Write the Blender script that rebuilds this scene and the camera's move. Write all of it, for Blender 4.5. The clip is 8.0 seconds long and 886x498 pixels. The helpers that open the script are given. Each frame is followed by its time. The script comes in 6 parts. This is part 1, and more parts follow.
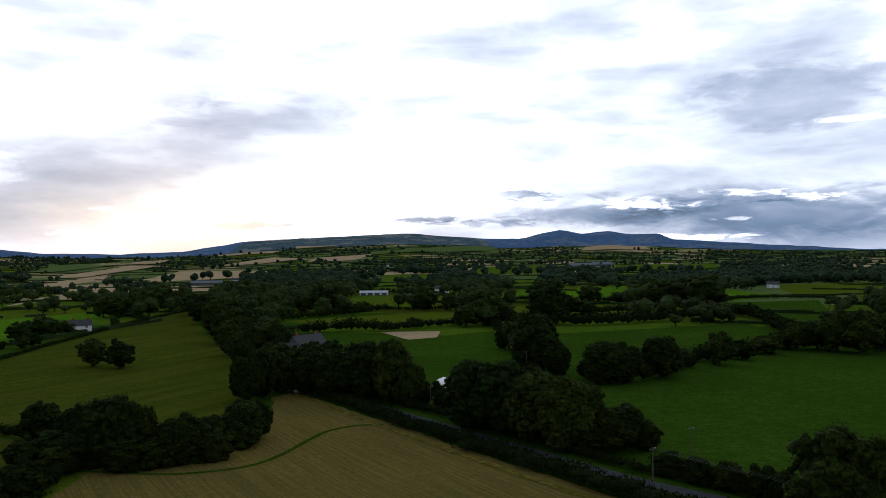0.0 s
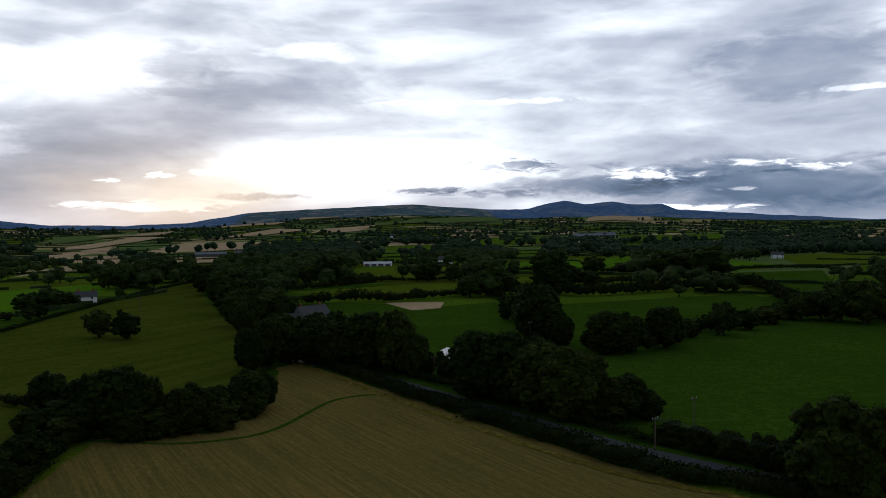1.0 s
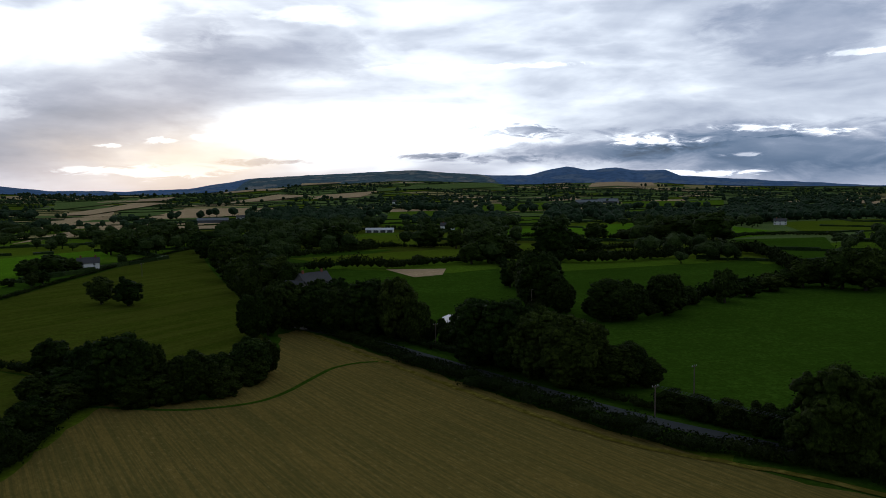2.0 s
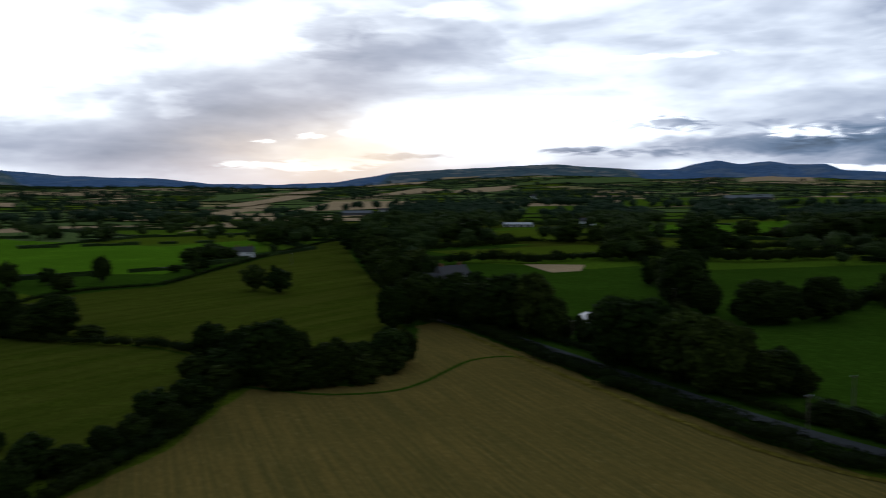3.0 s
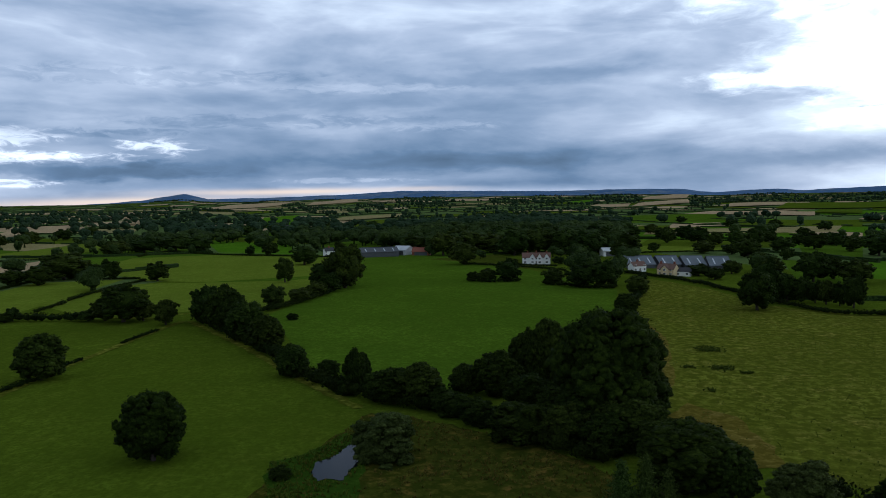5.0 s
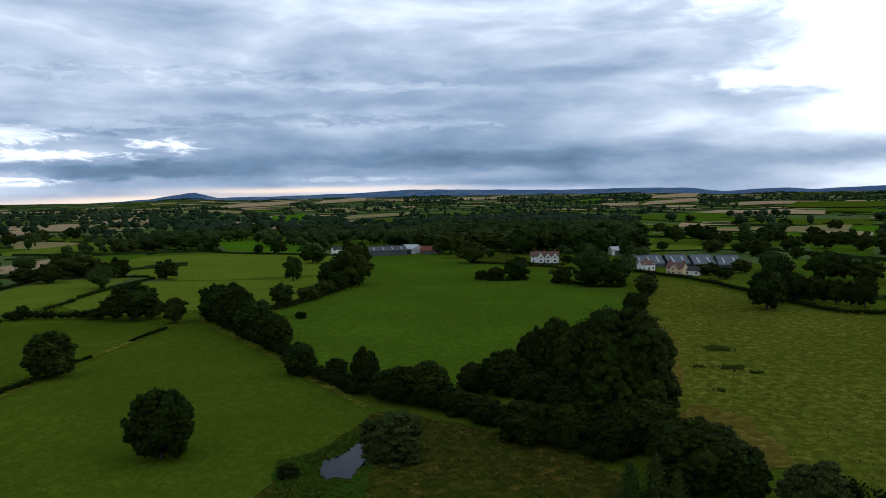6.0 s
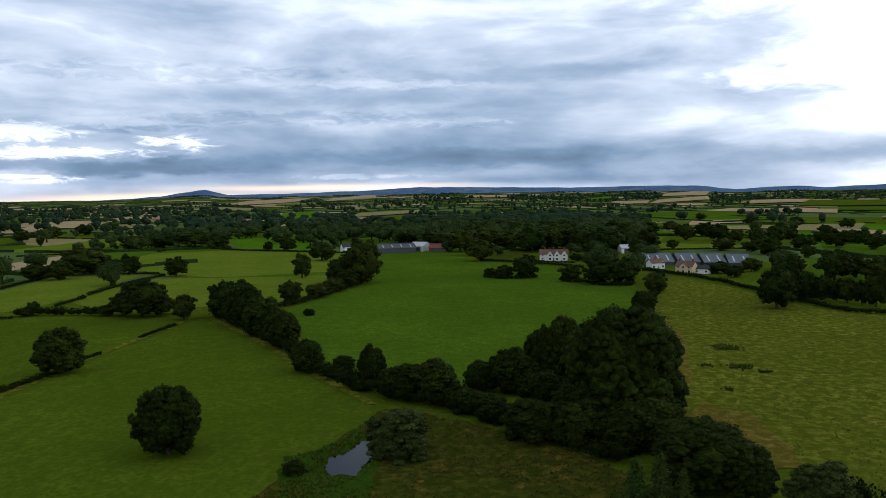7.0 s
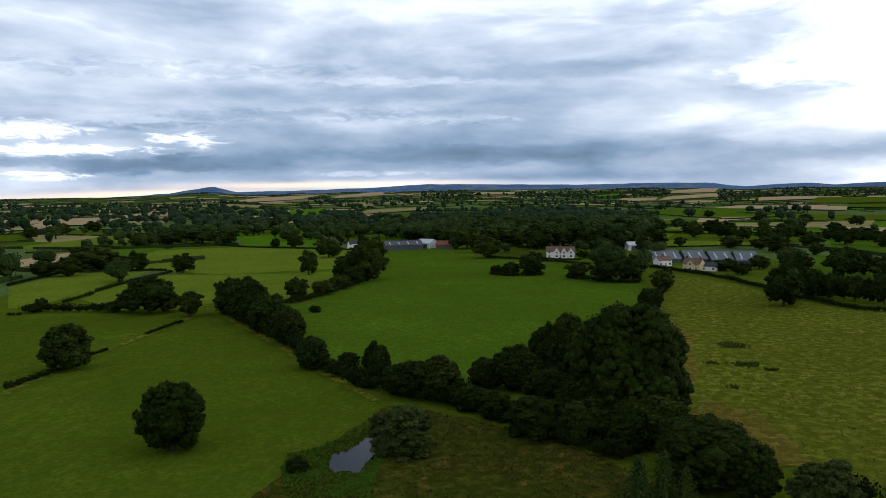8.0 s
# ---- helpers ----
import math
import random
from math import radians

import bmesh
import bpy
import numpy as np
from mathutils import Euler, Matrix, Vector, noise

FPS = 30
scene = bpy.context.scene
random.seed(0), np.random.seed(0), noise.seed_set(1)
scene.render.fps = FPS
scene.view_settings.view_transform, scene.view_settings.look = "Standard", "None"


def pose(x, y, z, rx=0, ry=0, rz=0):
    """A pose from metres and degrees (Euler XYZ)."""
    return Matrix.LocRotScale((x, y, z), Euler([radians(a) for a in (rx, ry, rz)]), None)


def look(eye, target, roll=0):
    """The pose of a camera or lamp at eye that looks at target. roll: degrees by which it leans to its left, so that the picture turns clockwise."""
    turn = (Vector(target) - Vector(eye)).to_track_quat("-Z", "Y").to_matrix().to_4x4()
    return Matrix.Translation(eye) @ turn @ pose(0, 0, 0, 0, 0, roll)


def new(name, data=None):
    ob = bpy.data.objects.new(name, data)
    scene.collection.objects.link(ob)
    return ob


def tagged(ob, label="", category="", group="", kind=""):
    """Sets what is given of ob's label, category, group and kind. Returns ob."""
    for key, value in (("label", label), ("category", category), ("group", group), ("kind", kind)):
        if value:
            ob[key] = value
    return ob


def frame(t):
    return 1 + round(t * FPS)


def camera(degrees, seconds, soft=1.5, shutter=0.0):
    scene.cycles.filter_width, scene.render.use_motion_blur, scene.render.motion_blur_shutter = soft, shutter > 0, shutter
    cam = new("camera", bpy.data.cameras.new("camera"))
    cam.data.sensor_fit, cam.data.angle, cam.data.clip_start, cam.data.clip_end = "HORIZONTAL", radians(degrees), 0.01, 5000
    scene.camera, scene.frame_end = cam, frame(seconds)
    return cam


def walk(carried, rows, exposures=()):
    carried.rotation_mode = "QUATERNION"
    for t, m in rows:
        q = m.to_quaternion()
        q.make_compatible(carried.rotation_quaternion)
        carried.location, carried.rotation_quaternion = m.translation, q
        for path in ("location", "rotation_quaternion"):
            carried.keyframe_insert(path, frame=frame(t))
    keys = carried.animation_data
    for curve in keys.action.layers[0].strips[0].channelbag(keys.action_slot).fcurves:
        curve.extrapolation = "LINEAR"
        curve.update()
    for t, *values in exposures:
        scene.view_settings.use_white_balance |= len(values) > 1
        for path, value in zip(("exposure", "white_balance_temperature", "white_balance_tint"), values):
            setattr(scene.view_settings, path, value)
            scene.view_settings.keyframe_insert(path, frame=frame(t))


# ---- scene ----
# ---- camera ----
EYE = (0.0, 0.0, 46.0)
cam = camera(60.0, 8.0, soft=0.55, shutter=0.12)


def view(yaw, pitch, roll, dx=0.0, dy=0.0, dz=0.0):
    """Yaw to the left of +y, pitch up, roll with the left side down."""
    turn = pose(0, 0, 0, 0, 0, yaw) @ pose(0, 0, 0, 90 + pitch) @ pose(0, 0, 0, 0, 0, -roll)
    return Matrix.Translation((EYE[0] + dx, EYE[1] + dy, EYE[2] + dz)) @ turn


walk(cam, [
    (0, view(-0.82, 0.27, 0.46, -0.37, -1.1, -0.56)),
    (0.5, view(-0.68, -0.36, 0.48, -0.3, -0.95, -0.45)),
    (1, view(-0.52, -1.9, 0.58, -0.28, -0.71, -0.59)),
    (2.5, view(0, -4.88, 0.37, 0, 0, 0)),
    (2.8, view(1.5, -4.9, 0.25, 0, 0, 0)),
    (2.9, view(3.5, -4.92, 0.15, 0.05, 0, 0)),
    (3, view(10, -4.8, 0.3, 0.15, -0.05, 0)),
    (3.1, view(21.8, -4.35, 0.8, 0.3, -0.1, 0)),
    (3.2, view(33.6, -3.95, 1.25, 0.5, -0.2, 0)),
    (3.3, view(45.4, -3.7, 1.4, 0.7, -0.3, 0)),
    (3.4, view(57.2, -3.55, 1.2, 0.9, -0.4, 0)),
    (3.5, view(69, -3.5, 1.05, 1.1, -0.5, 0)),
    (3.6, view(80.4, -3.45, 1, 1.25, -0.55, 0)),
    (3.7, view(86.9, -3.45, 1, 1.35, -0.59, 0)),
    (3.8, view(90.6, -3.48, 1, 1.38, -0.6, 0)),
    (4, view(92.8, -3.55, 0.98, 1.35, -0.59, 0.02)),
    (4.5, view(94.94, -3.665, 0.86, 0.95, -0.54, 0.08)),
    (6, view(96.66, -3.87, 0.82, 0.18, -0.65, 0)),
    (6.5, view(97.14, -3.98, 0.71, 0.07, -0.2, 0.03)),
    (7, view(97.4, -4.04, 0.72, 0, 0, 0)),
    (7.5, view(97.79, -4.1, 0.69, -0.07, 0.45, 0)),
    (8, view(97.98, -4.25, 0.7, -0.2, 0.72, -0.03)),
], exposures=[
    (0, 0.0, 6060, 8), (0.5, -0.29, 6060, 8), (1.0, -0.53, 6060, 8), (2.5, -0.40, 5980, 7), (3.0, -0.42, 5900, 7), (3.5, -0.72, 5380, 3),
    (4.0, -0.53, 5400, 3), (4.5, -0.28, 5500, 3), (6.0, 0.16, 6030, 3), (7.0, 0.36, 6260, 4), (8.0, 0.40, 6400, 4),
])

# ---- world, sun ----
SUN_AZ, SUN_EL = 19.0, 7.0        # degrees to the left of +y, degrees up
world = bpy.data.worlds.new("evening_sky")
scene.world = world
world.use_nodes = True
WN = world.node_tree
WN.nodes.clear()


def wmath(op, a, b=None, c=None):
    n = WN.nodes.new("ShaderNodeMath")
    n.operation = op
    for i, v in enumerate((a, b, c)):
        if v is None:
            continue
        if isinstance(v, (int, float)):
            n.inputs[i].default_value = v
        else:
            WN.links.new(v, n.inputs[i])
    return n.outputs[0]


def wvec(op, a, b):
    n = WN.nodes.new("ShaderNodeVectorMath")
    n.operation = op
    for i, v in enumerate((a, b)):
        if isinstance(v, tuple):
            n.inputs[i].default_value = v
        else:
            WN.links.new(v, n.inputs[i])
    return n.outputs["Value" if op == "DOT_PRODUCT" else "Vector"]


coord = WN.nodes.new("ShaderNodeTexCoord").outputs["Generated"]
sep = WN.nodes.new("ShaderNodeSeparateXYZ")
WN.links.new(coord, sep.inputs[0])
DX, DY, DZ = sep.outputs
AZ = wmath("MULTIPLY", wmath("ARCTAN2", wmath("MULTIPLY", DX, -1.0), DY), 180 / math.pi)
EL = wmath("MULTIPLY", wmath("ARCSINE", DZ), 180 / math.pi)


def combine(a, b, c=0.0):
    n = WN.nodes.new("ShaderNodeCombineXYZ")
    for i, v in enumerate((a, b, c)):
        if isinstance(v, (int, float)):
            n.inputs[i].default_value = v
        else:
            WN.links.new(v, n.inputs[i])
    return n.outputs[0]


def sky_noise(vec, scale, detail, rough, distortion=0.0):
    n = WN.nodes.new("ShaderNodeTexNoise")
    n.inputs["Scale"].default_value, n.inputs["Detail"].default_value = scale, detail
    n.inputs["Roughness"].default_value, n.inputs["Distortion"].default_value = rough, distortion
    WN.links.new(vec, n.inputs["Vector"])
    return n


# the cloud deck, seen in perspective: flat layers close up towards the horizon
lift = wmath("ADD", wmath("MAXIMUM", DZ, 0.0), 0.20)
deck = combine(wmath("DIVIDE", DX, lift), wmath("DIVIDE", DY, lift), 0.0)
wisps = sky_noise(wvec("MULTIPLY", combine(AZ, EL, 1.7), (0.085, 0.26, 1.0)), 1.0, 5.0, 0.50, 0.25)
rolls = sky_noise(deck, 1.5, 7.0, 0.55, 0.4)
streaks = sky_noise(wvec("MULTIPLY", combine(AZ, EL), (0.055, 0.36, 1.0)), 1.0, 5.0, 0.5, 0.5)
# billows: rounded undersides with pale seams between them
puffs = sky_noise(wvec("MULTIPLY", combine(AZ, EL, 5.3), (0.075, 0.27, 1.0)), 1.0, 6.0, 0.52, 0.35)
billow = wmath("ABSOLUTE", wmath("SUBTRACT", puffs.outputs["Fac"], 0.5))
# ragged cloud edges: bend the directions by noise
bend_x = sky_noise(wvec("MULTIPLY", combine(AZ, EL, 3.0), (0.16, 0.5, 1.0)), 1.0, 5.0, 0.6)
bend = wvec("MULTIPLY", wvec("SUBTRACT", bend_x.outputs["Color"], (0.5, 0.5, 0.5)), (9.0, 1.9, 0.0))
SPOT = wvec("ADD", combine(AZ, EL), bend)
THIN = wvec("ADD", combine(AZ, EL), wvec("MULTIPLY", bend, (0.5, 0.12, 0.0)))
shred = sky_noise(wvec("MULTIPLY", combine(AZ, EL, 8.0), (0.28, 0.85, 1.0)), 1.0, 6.0, 0.6, 0.6)

rags = sky_noise(wvec("MULTIPLY", combine(AZ, EL, 2.0), (0.5, 1.9, 1.0)), 1.0, 5.0, 0.62, 0.8)


def ramp_up(v, lo, hi):
    n = WN.nodes.new("ShaderNodeMapRange")
    n.interpolation_type = "SMOOTHSTEP"
    n.inputs["From Min"].default_value, n.inputs["From Max"].default_value = lo, hi
    WN.links.new(v, n.inputs["Value"])
    return n.outputs["Result"]


def cloud(az, el, wide, high, crisp=0):
    """A bank of cloud, or a break in it, centred on a direction: 1 in its middle, 0 far off; crisp ones have torn edges."""
    d = wvec("MULTIPLY", wvec("SUBTRACT", SPOT if high > 0.75 else THIN, (az, el, 0.0)), (1 / wide, 1 / high, 0.0))
    g = wmath("EXPONENT", wmath("MULTIPLY", wvec("DOT_PRODUCT", d, d), -1.0))
    if crisp:
        small = high <= 0.75
        torn = wmath("MULTIPLY_ADD", wmath("SUBTRACT", (rags if small else shred).outputs["Fac"], 0.5), 3.3 if small else 1.1, g)
        return wmath("MULTIPLY", ramp_up(torn, 0.22, 1.05 if small else 0.95), ramp_up(g, 0.03, 0.5))
    return g


EAST = ramp_up(AZ, 58.0, 78.0)           # the heavy deck away from the sunset
tone = wmath("MULTIPLY_ADD", EAST, -0.285, 0.79)
tone = wmath("MULTIPLY_ADD", wmath("SUBTRACT", wisps.outputs["Fac"], 0.5), 0.62, tone)
tone = wmath("MULTIPLY_ADD", wmath("SUBTRACT", billow, 0.08), -0.7, tone)
tone = wmath("MULTIPLY_ADD", wmath("SUBTRACT", rolls.outputs["Fac"], 0.5), 0.20, tone)
tone = wmath("MULTIPLY_ADD", wmath("SUBTRACT", streaks.outputs["Fac"], 0.5), 0.36, tone)
CLOUDS = [
    # azimuth, elevation, width, height (degrees), weight, crisp
    (4.3, 4.05, 11.4, 1.86, 0.40, 0),
    (9.2, 4.57, 8.4, 0.93, 0.18, 0),
    (0.9, 4.16, 8.0, 1.43, 0.30, 1),
    (18.3, 2.61, 5.5, 0.93, 0.12, 0),
    (-0.3, 2.46, 3.2, 0.25, -0.42, 1),
    (12.9, 2.08, 3.4, 0.30, -0.30, 1),
    (11.6, 4.51, 3.0, 0.21, -0.20, 1),
    (-5.5, 4.23, 4.0, 0.55, -0.50, 1),
    (-11.4, 2.79, 8.0, 1.27, -0.45, 1),
    (-4.1, 2.27, 5.1, 0.38, -0.30, 1),
    (-24.3, 2.51, 12.2, 2.11, -0.42, 1),
    (-25.7, 2.10, 11.0, 2.03, -0.12, 0),
    (-15.2, 3.28, 3.4, 0.55, 0.75, 1),
    (-22.1, 4.02, 2.8, 0.34, 0.55, 1),
    (-26.6, 3.55, 2.5, 0.30, 0.60, 1),
    (-21.8, 2.23, 1.6, 0.17, 0.50, 1),
    (-18.9, 1.03, 3.8, 0.25, 0.60, 1),
    (-24.2, 3.42, 2.5, 0.17, -0.30, 1),
    (-29.0, 0.74, 6.8, 0.84, -0.20, 0),
    (27.8, 3.30, 7.2, 2.53, -0.22, 0),
    (21.2, 5.35, 9.3, 1.69, -0.12, 0),
    (18.4, 11.11, 4.6, 2.32, -0.16, 1),
    (12.3, 9.47, 9.3, 1.69, -0.14, 1),
    (25.3, 8.14, 6.8, 2.11, -0.10, 1),
    (25.5, 10.98, 6.3, 1.69, 0.14, 1),
    (29.1, 5.78, 1.9, 1.27, 0.15, 1),
    (9.0, 12.55, 4.6, 0.76, 0.20, 1),
    (2.6, 8.91, 2.1, 0.25, 0.25, 1),
    (-6.5, 8.92, 4.6, 0.21, 0.20, 1),
    (-9.0, 6.47, 8.4, 0.59, 0.12, 0),
    (-26.1, 10.27, 8.0, 2.62, -0.24, 1),
    (-22.0, 7.49, 6.3, 1.90, -0.12, 0),
    (-2.8, 10.76, 10.5, 1.27, -0.06, 1),
    (-28.9, 8.54, 2.5, 0.21, 0.25, 1),
    (22.9, 3.21, 0.8, 0.21, 0.50, 1),
    (19.9, 3.61, 1.1, 0.25, 0.60, 1),
    (16.2, 3.82, 1.4, 0.25, 0.50, 1),
    (18.7, 1.43, 4.6, 0.55, 0.35, 1),
    (24.2, 1.49, 2.5, 0.34, 0.30, 1),
    (57.6, 9.41, 11.4, 3.80, 0.38, 0),
    (52.9, 8.95, 21.1, 5.27, 0.45, 1),
    (60.8, 13.83, 21.9, 2.70, 0.36, 1),
    (72.1, 7.75, 6.3, 0.84, 0.42, 1),
    (60.1, 4.78, 11.8, 1.01, 0.42, 1),
    (43.2, 10.56, 12.7, 5.91, 0.25, 0),
    (48.4, 5.79, 10.5, 1.48, 0.15, 0),
    (50.2, 3.24, 14.8, 1.10, -0.42, 0),
    (64.2, 2.33, 16.9, 0.76, -0.25, 0),
    (97.5, 3.35, 17.7, 1.43, -0.22, 0),
    (95.0, 2.89, 13.9, 0.80, -0.10, 1),
    (106.5, 5.68, 12.7, 0.51, -0.10, 1),
    (116.6, 8.64, 13.9, 0.68, -0.09, 1),
    (90.3, 8.70, 11.0, 0.76, -0.08, 1),
    (96.6, 5.40, 5.1, 0.42, 0.14, 1),
    (103.2, 8.10, 8.4, 0.42, 0.10, 1),
    (100.7, 6.88, 16.9, 0.59, -0.08, 0),
    (122.2, 2.22, 11.8, 0.76, -0.25, 1),
    (113.0, 2.04, 11.0, 1.10, -0.14, 0),
    (76.6, 1.86, 11.0, 1.69, -0.10, 0),
    (116.3, 3.94, 2.5, 0.63, 0.36, 1),
    (126.1, 4.46, 4.6, 0.72, 0.30, 1),
    (125.5, 3.09, 8.4, 0.46, 0.34, 1),
    (125.3, 1.40, 3.6, 0.30, 0.30, 1),
    (103.3, 1.42, 5.1, 0.21, 0.14, 1),
    (91.2, 1.04, 11.0, 0.38, -0.22, 0),
    (120.4, 4.81, 6.8, 0.34, -0.15, 1),
    (120.2, 9.60, 12.7, 2.11, 0.05, 0),
    (96.5, 12.01, 21.1, 2.53, 0.08, 0),
    (68.0, 3.2, 9.5, 2.3, 0.20, 0),
    (92.0, 2.0, 17.0, 1.1, -0.05, 0),
    (100.0, 8.5, 12.0, 6.0, -0.05, 0),
]
for az, el, wide, high, weight, crisp in CLOUDS:
    tone = wmath("MULTIPLY_ADD", cloud(az, el, wide, high, crisp), weight, tone)
# thin grey shreds that drift across the open break
tone = wmath("MINIMUM", tone, 1.04)
for az, el, wide, high, weight, crisp in [
    (64.0, 5.71, 3.6, 0.42, -0.30, 1),
    (59.7, 7.08, 5.5, 0.46, -0.22, 1),
    (53.7, 7.83, 4.0, 0.34, -0.22, 1),
    (66.2, 9.02, 5.1, 0.68, -0.16, 1),
    (47.7, 4.79, 5.5, 0.25, -0.15, 1),
    (68.7, 13.41, 5.9, 0.42, -0.14, 1),
    (50.3, 11.23, 11.0, 1.27, -0.07, 1),
]:
    tone = wmath("MULTIPLY_ADD", cloud(az, el, wide, high, crisp), weight, tone)

ramp = WN.nodes.new("ShaderNodeValToRGB")
ramp.color_ramp.elements[0].position = 0.0
ramp.color_ramp.elements[0].color = (0.055, 0.085, 0.135, 1)
ramp.color_ramp.elements[1].position = 1.0
ramp.color_ramp.elements[1].color = (0.98, 1.0, 1.0, 1)
for p, c in ((0.22, (0.095, 0.14, 0.22)), (0.42, (0.185, 0.225, 0.31)), (0.60, (0.325, 0.35, 0.43)), (0.76, (0.51, 0.53, 0.595)), (0.88, (0.74, 0.755, 0.80))):
    ramp.color_ramp.elements.new(p).color = (*c, 1)
WN.links.new(tone, ramp.inputs[0])

nishita = WN.nodes.new("ShaderNodeTexSky")
nishita.sky_type = "NISHITA"
nishita.sun_disc = False
nishita.sun_elevation, nishita.sun_rotation = radians(SUN_EL), radians(-SUN_AZ)

# warm light of the low sun in the cloud, and along the far edge of the deck
warm = wmath("MULTIPLY", cloud(17.5, 2.2, 8.0, 2.3), 0.6)
pink = wmath("MULTIPLY", cloud(118.0, 0.1, 8.0, 0.28), 0.95)
for az, el, wide, high, weight in [(106.7, 0.64, 8.4, 0.22, 0.95), (125.4, -0.23, 7.2, 0.25, 0.6), (97.5, 0.8, 2.5, 0.13, 0.3)]:
    pink = wmath("MULTIPLY_ADD", cloud(az, el, wide, high), weight, pink)


def wmix(kind, fac, a, b):
    n = WN.nodes.new("ShaderNodeMix")
    n.data_type, n.blend_type, n.clamp_result = "RGBA", kind, False
    for i, v in ((0, fac), (6, a), (7, b)):
        if isinstance(v, (int, float, tuple)):
            n.inputs[i].default_value = v
        else:
            WN.links.new(v, n.inputs[i])
    return n.outputs[2]


scaled = wmix("MULTIPLY", 1.0, ramp.outputs[0], (1.75, 1.75, 1.75, 1))
# the deck is thick and dusky overhead and behind, thin and light only low in the west
high = ramp_up(EL, 19.0, 34.0)
behind = ramp_up(wmath("ABSOLUTE", wmath("SUBTRACT", AZ, 46.0)), 88.0, 120.0)
dusk = wmath("MAXIMUM", high, behind)
scaled = wmix("MIX", dusk, scaled, wmix("MULTIPLY", 1.0, scaled, (0.44, 0.455, 0.475, 1)))
veil = wmix("MULTIPLY", 1.0, nishita.outputs[0], (0.005, 0.005, 0.005, 1))
sum_1 = wmix("ADD", 1.0, scaled, veil)
glow = wmix("MIX", pink, wmix("MIX", warm, sum_1, (1.34, 0.97, 0.60, 1)), (1.05, 0.80, 0.66, 1))
back = WN.nodes.new("ShaderNodeBackground")
back.inputs["Strength"].default_value = 1.0
WN.links.new(glow, back.inputs["Color"])
WN.links.new(back.outputs[0], WN.nodes.new("ShaderNodeOutputWorld").inputs["Surface"])

sun = new("sun", bpy.data.lights.new("sun", "SUN"))
sun.data.energy, sun.data.angle, sun.data.color = 0.35, radians(14), (1.0, 0.86, 0.68)
sun.matrix_world = look((0, 0, 0), (math.sin(radians(SUN_AZ)), -math.cos(radians(SUN_AZ)), -math.tan(radians(SUN_EL))))

# ---- materials ----
rng = random.Random(7)


def material(name, rough=0.9, spec=0.2, metal=0.0):
    m = bpy.data.materials.new(name)
    m.use_nodes = True
    b = m.node_tree.nodes["Principled BSDF"]
    b.inputs["Roughness"].default_value, b.inputs["Metallic"].default_value = rough, metal
    b.inputs["Specular IOR Level"].default_value = spec
    return m, m.node_tree, b


def tex_noise(nt, vec, scale, detail=4.0, rough=0.55, stretch=None):
    if stretch:
        mp = nt.nodes.new("ShaderNodeMapping")
        mp.vector_type = "TEXTURE"
        mp.inputs["Scale"].default_value, mp.inputs["Rotation"].default_value = [1 / k for k in stretch[0]], (0, 0, radians(stretch[1]))
        nt.links.new(vec, mp.inputs["Vector"])
        vec = mp.outputs[0]
    n = nt.nodes.new("ShaderNodeTexNoise")
    n.inputs["Scale"].default_value, n.inputs["Detail"].default_value, n.inputs["Roughness"].default_value = scale, detail, rough
    nt.links.new(vec, n.inputs["Vector"])
    return n.outputs["Fac"]


def blend(nt, fac, a, b, kind="MIX"):
    n = nt.nodes.new("ShaderNodeMix")
    n.data_type, n.blend_type = "RGBA", kind
    for i, v in ((0, fac), (6, a), (7, b)):
        if isinstance(v, tuple):
            n.inputs[i].default_value = (*v, 1)
        elif isinstance(v, float):
            n.inputs[i].default_value = v
        else:
            nt.links.new(v, n.inputs[i])
    return n.outputs[2]


def span(nt, v, lo, hi, a=0.0, b=1.0):
    n = nt.nodes.new("ShaderNodeMapRange")
    for k, x in zip(("From Min", "From Max", "To Min", "To Max"), (lo, hi, a, b)):
        n.inputs[k].default_value = x
    nt.links.new(v, n.inputs["Value"])
    return n.outputs["Result"]


def bump(nt, b, height, strength, distance):
    n = nt.nodes.new("ShaderNodeBump")
    n.inputs["Strength"].default_value, n.inputs["Distance"].default_value = strength, distance
    nt.links.new(height, n.inputs["Height"])
    nt.links.new(n.outputs[0], b.inputs["Normal"])


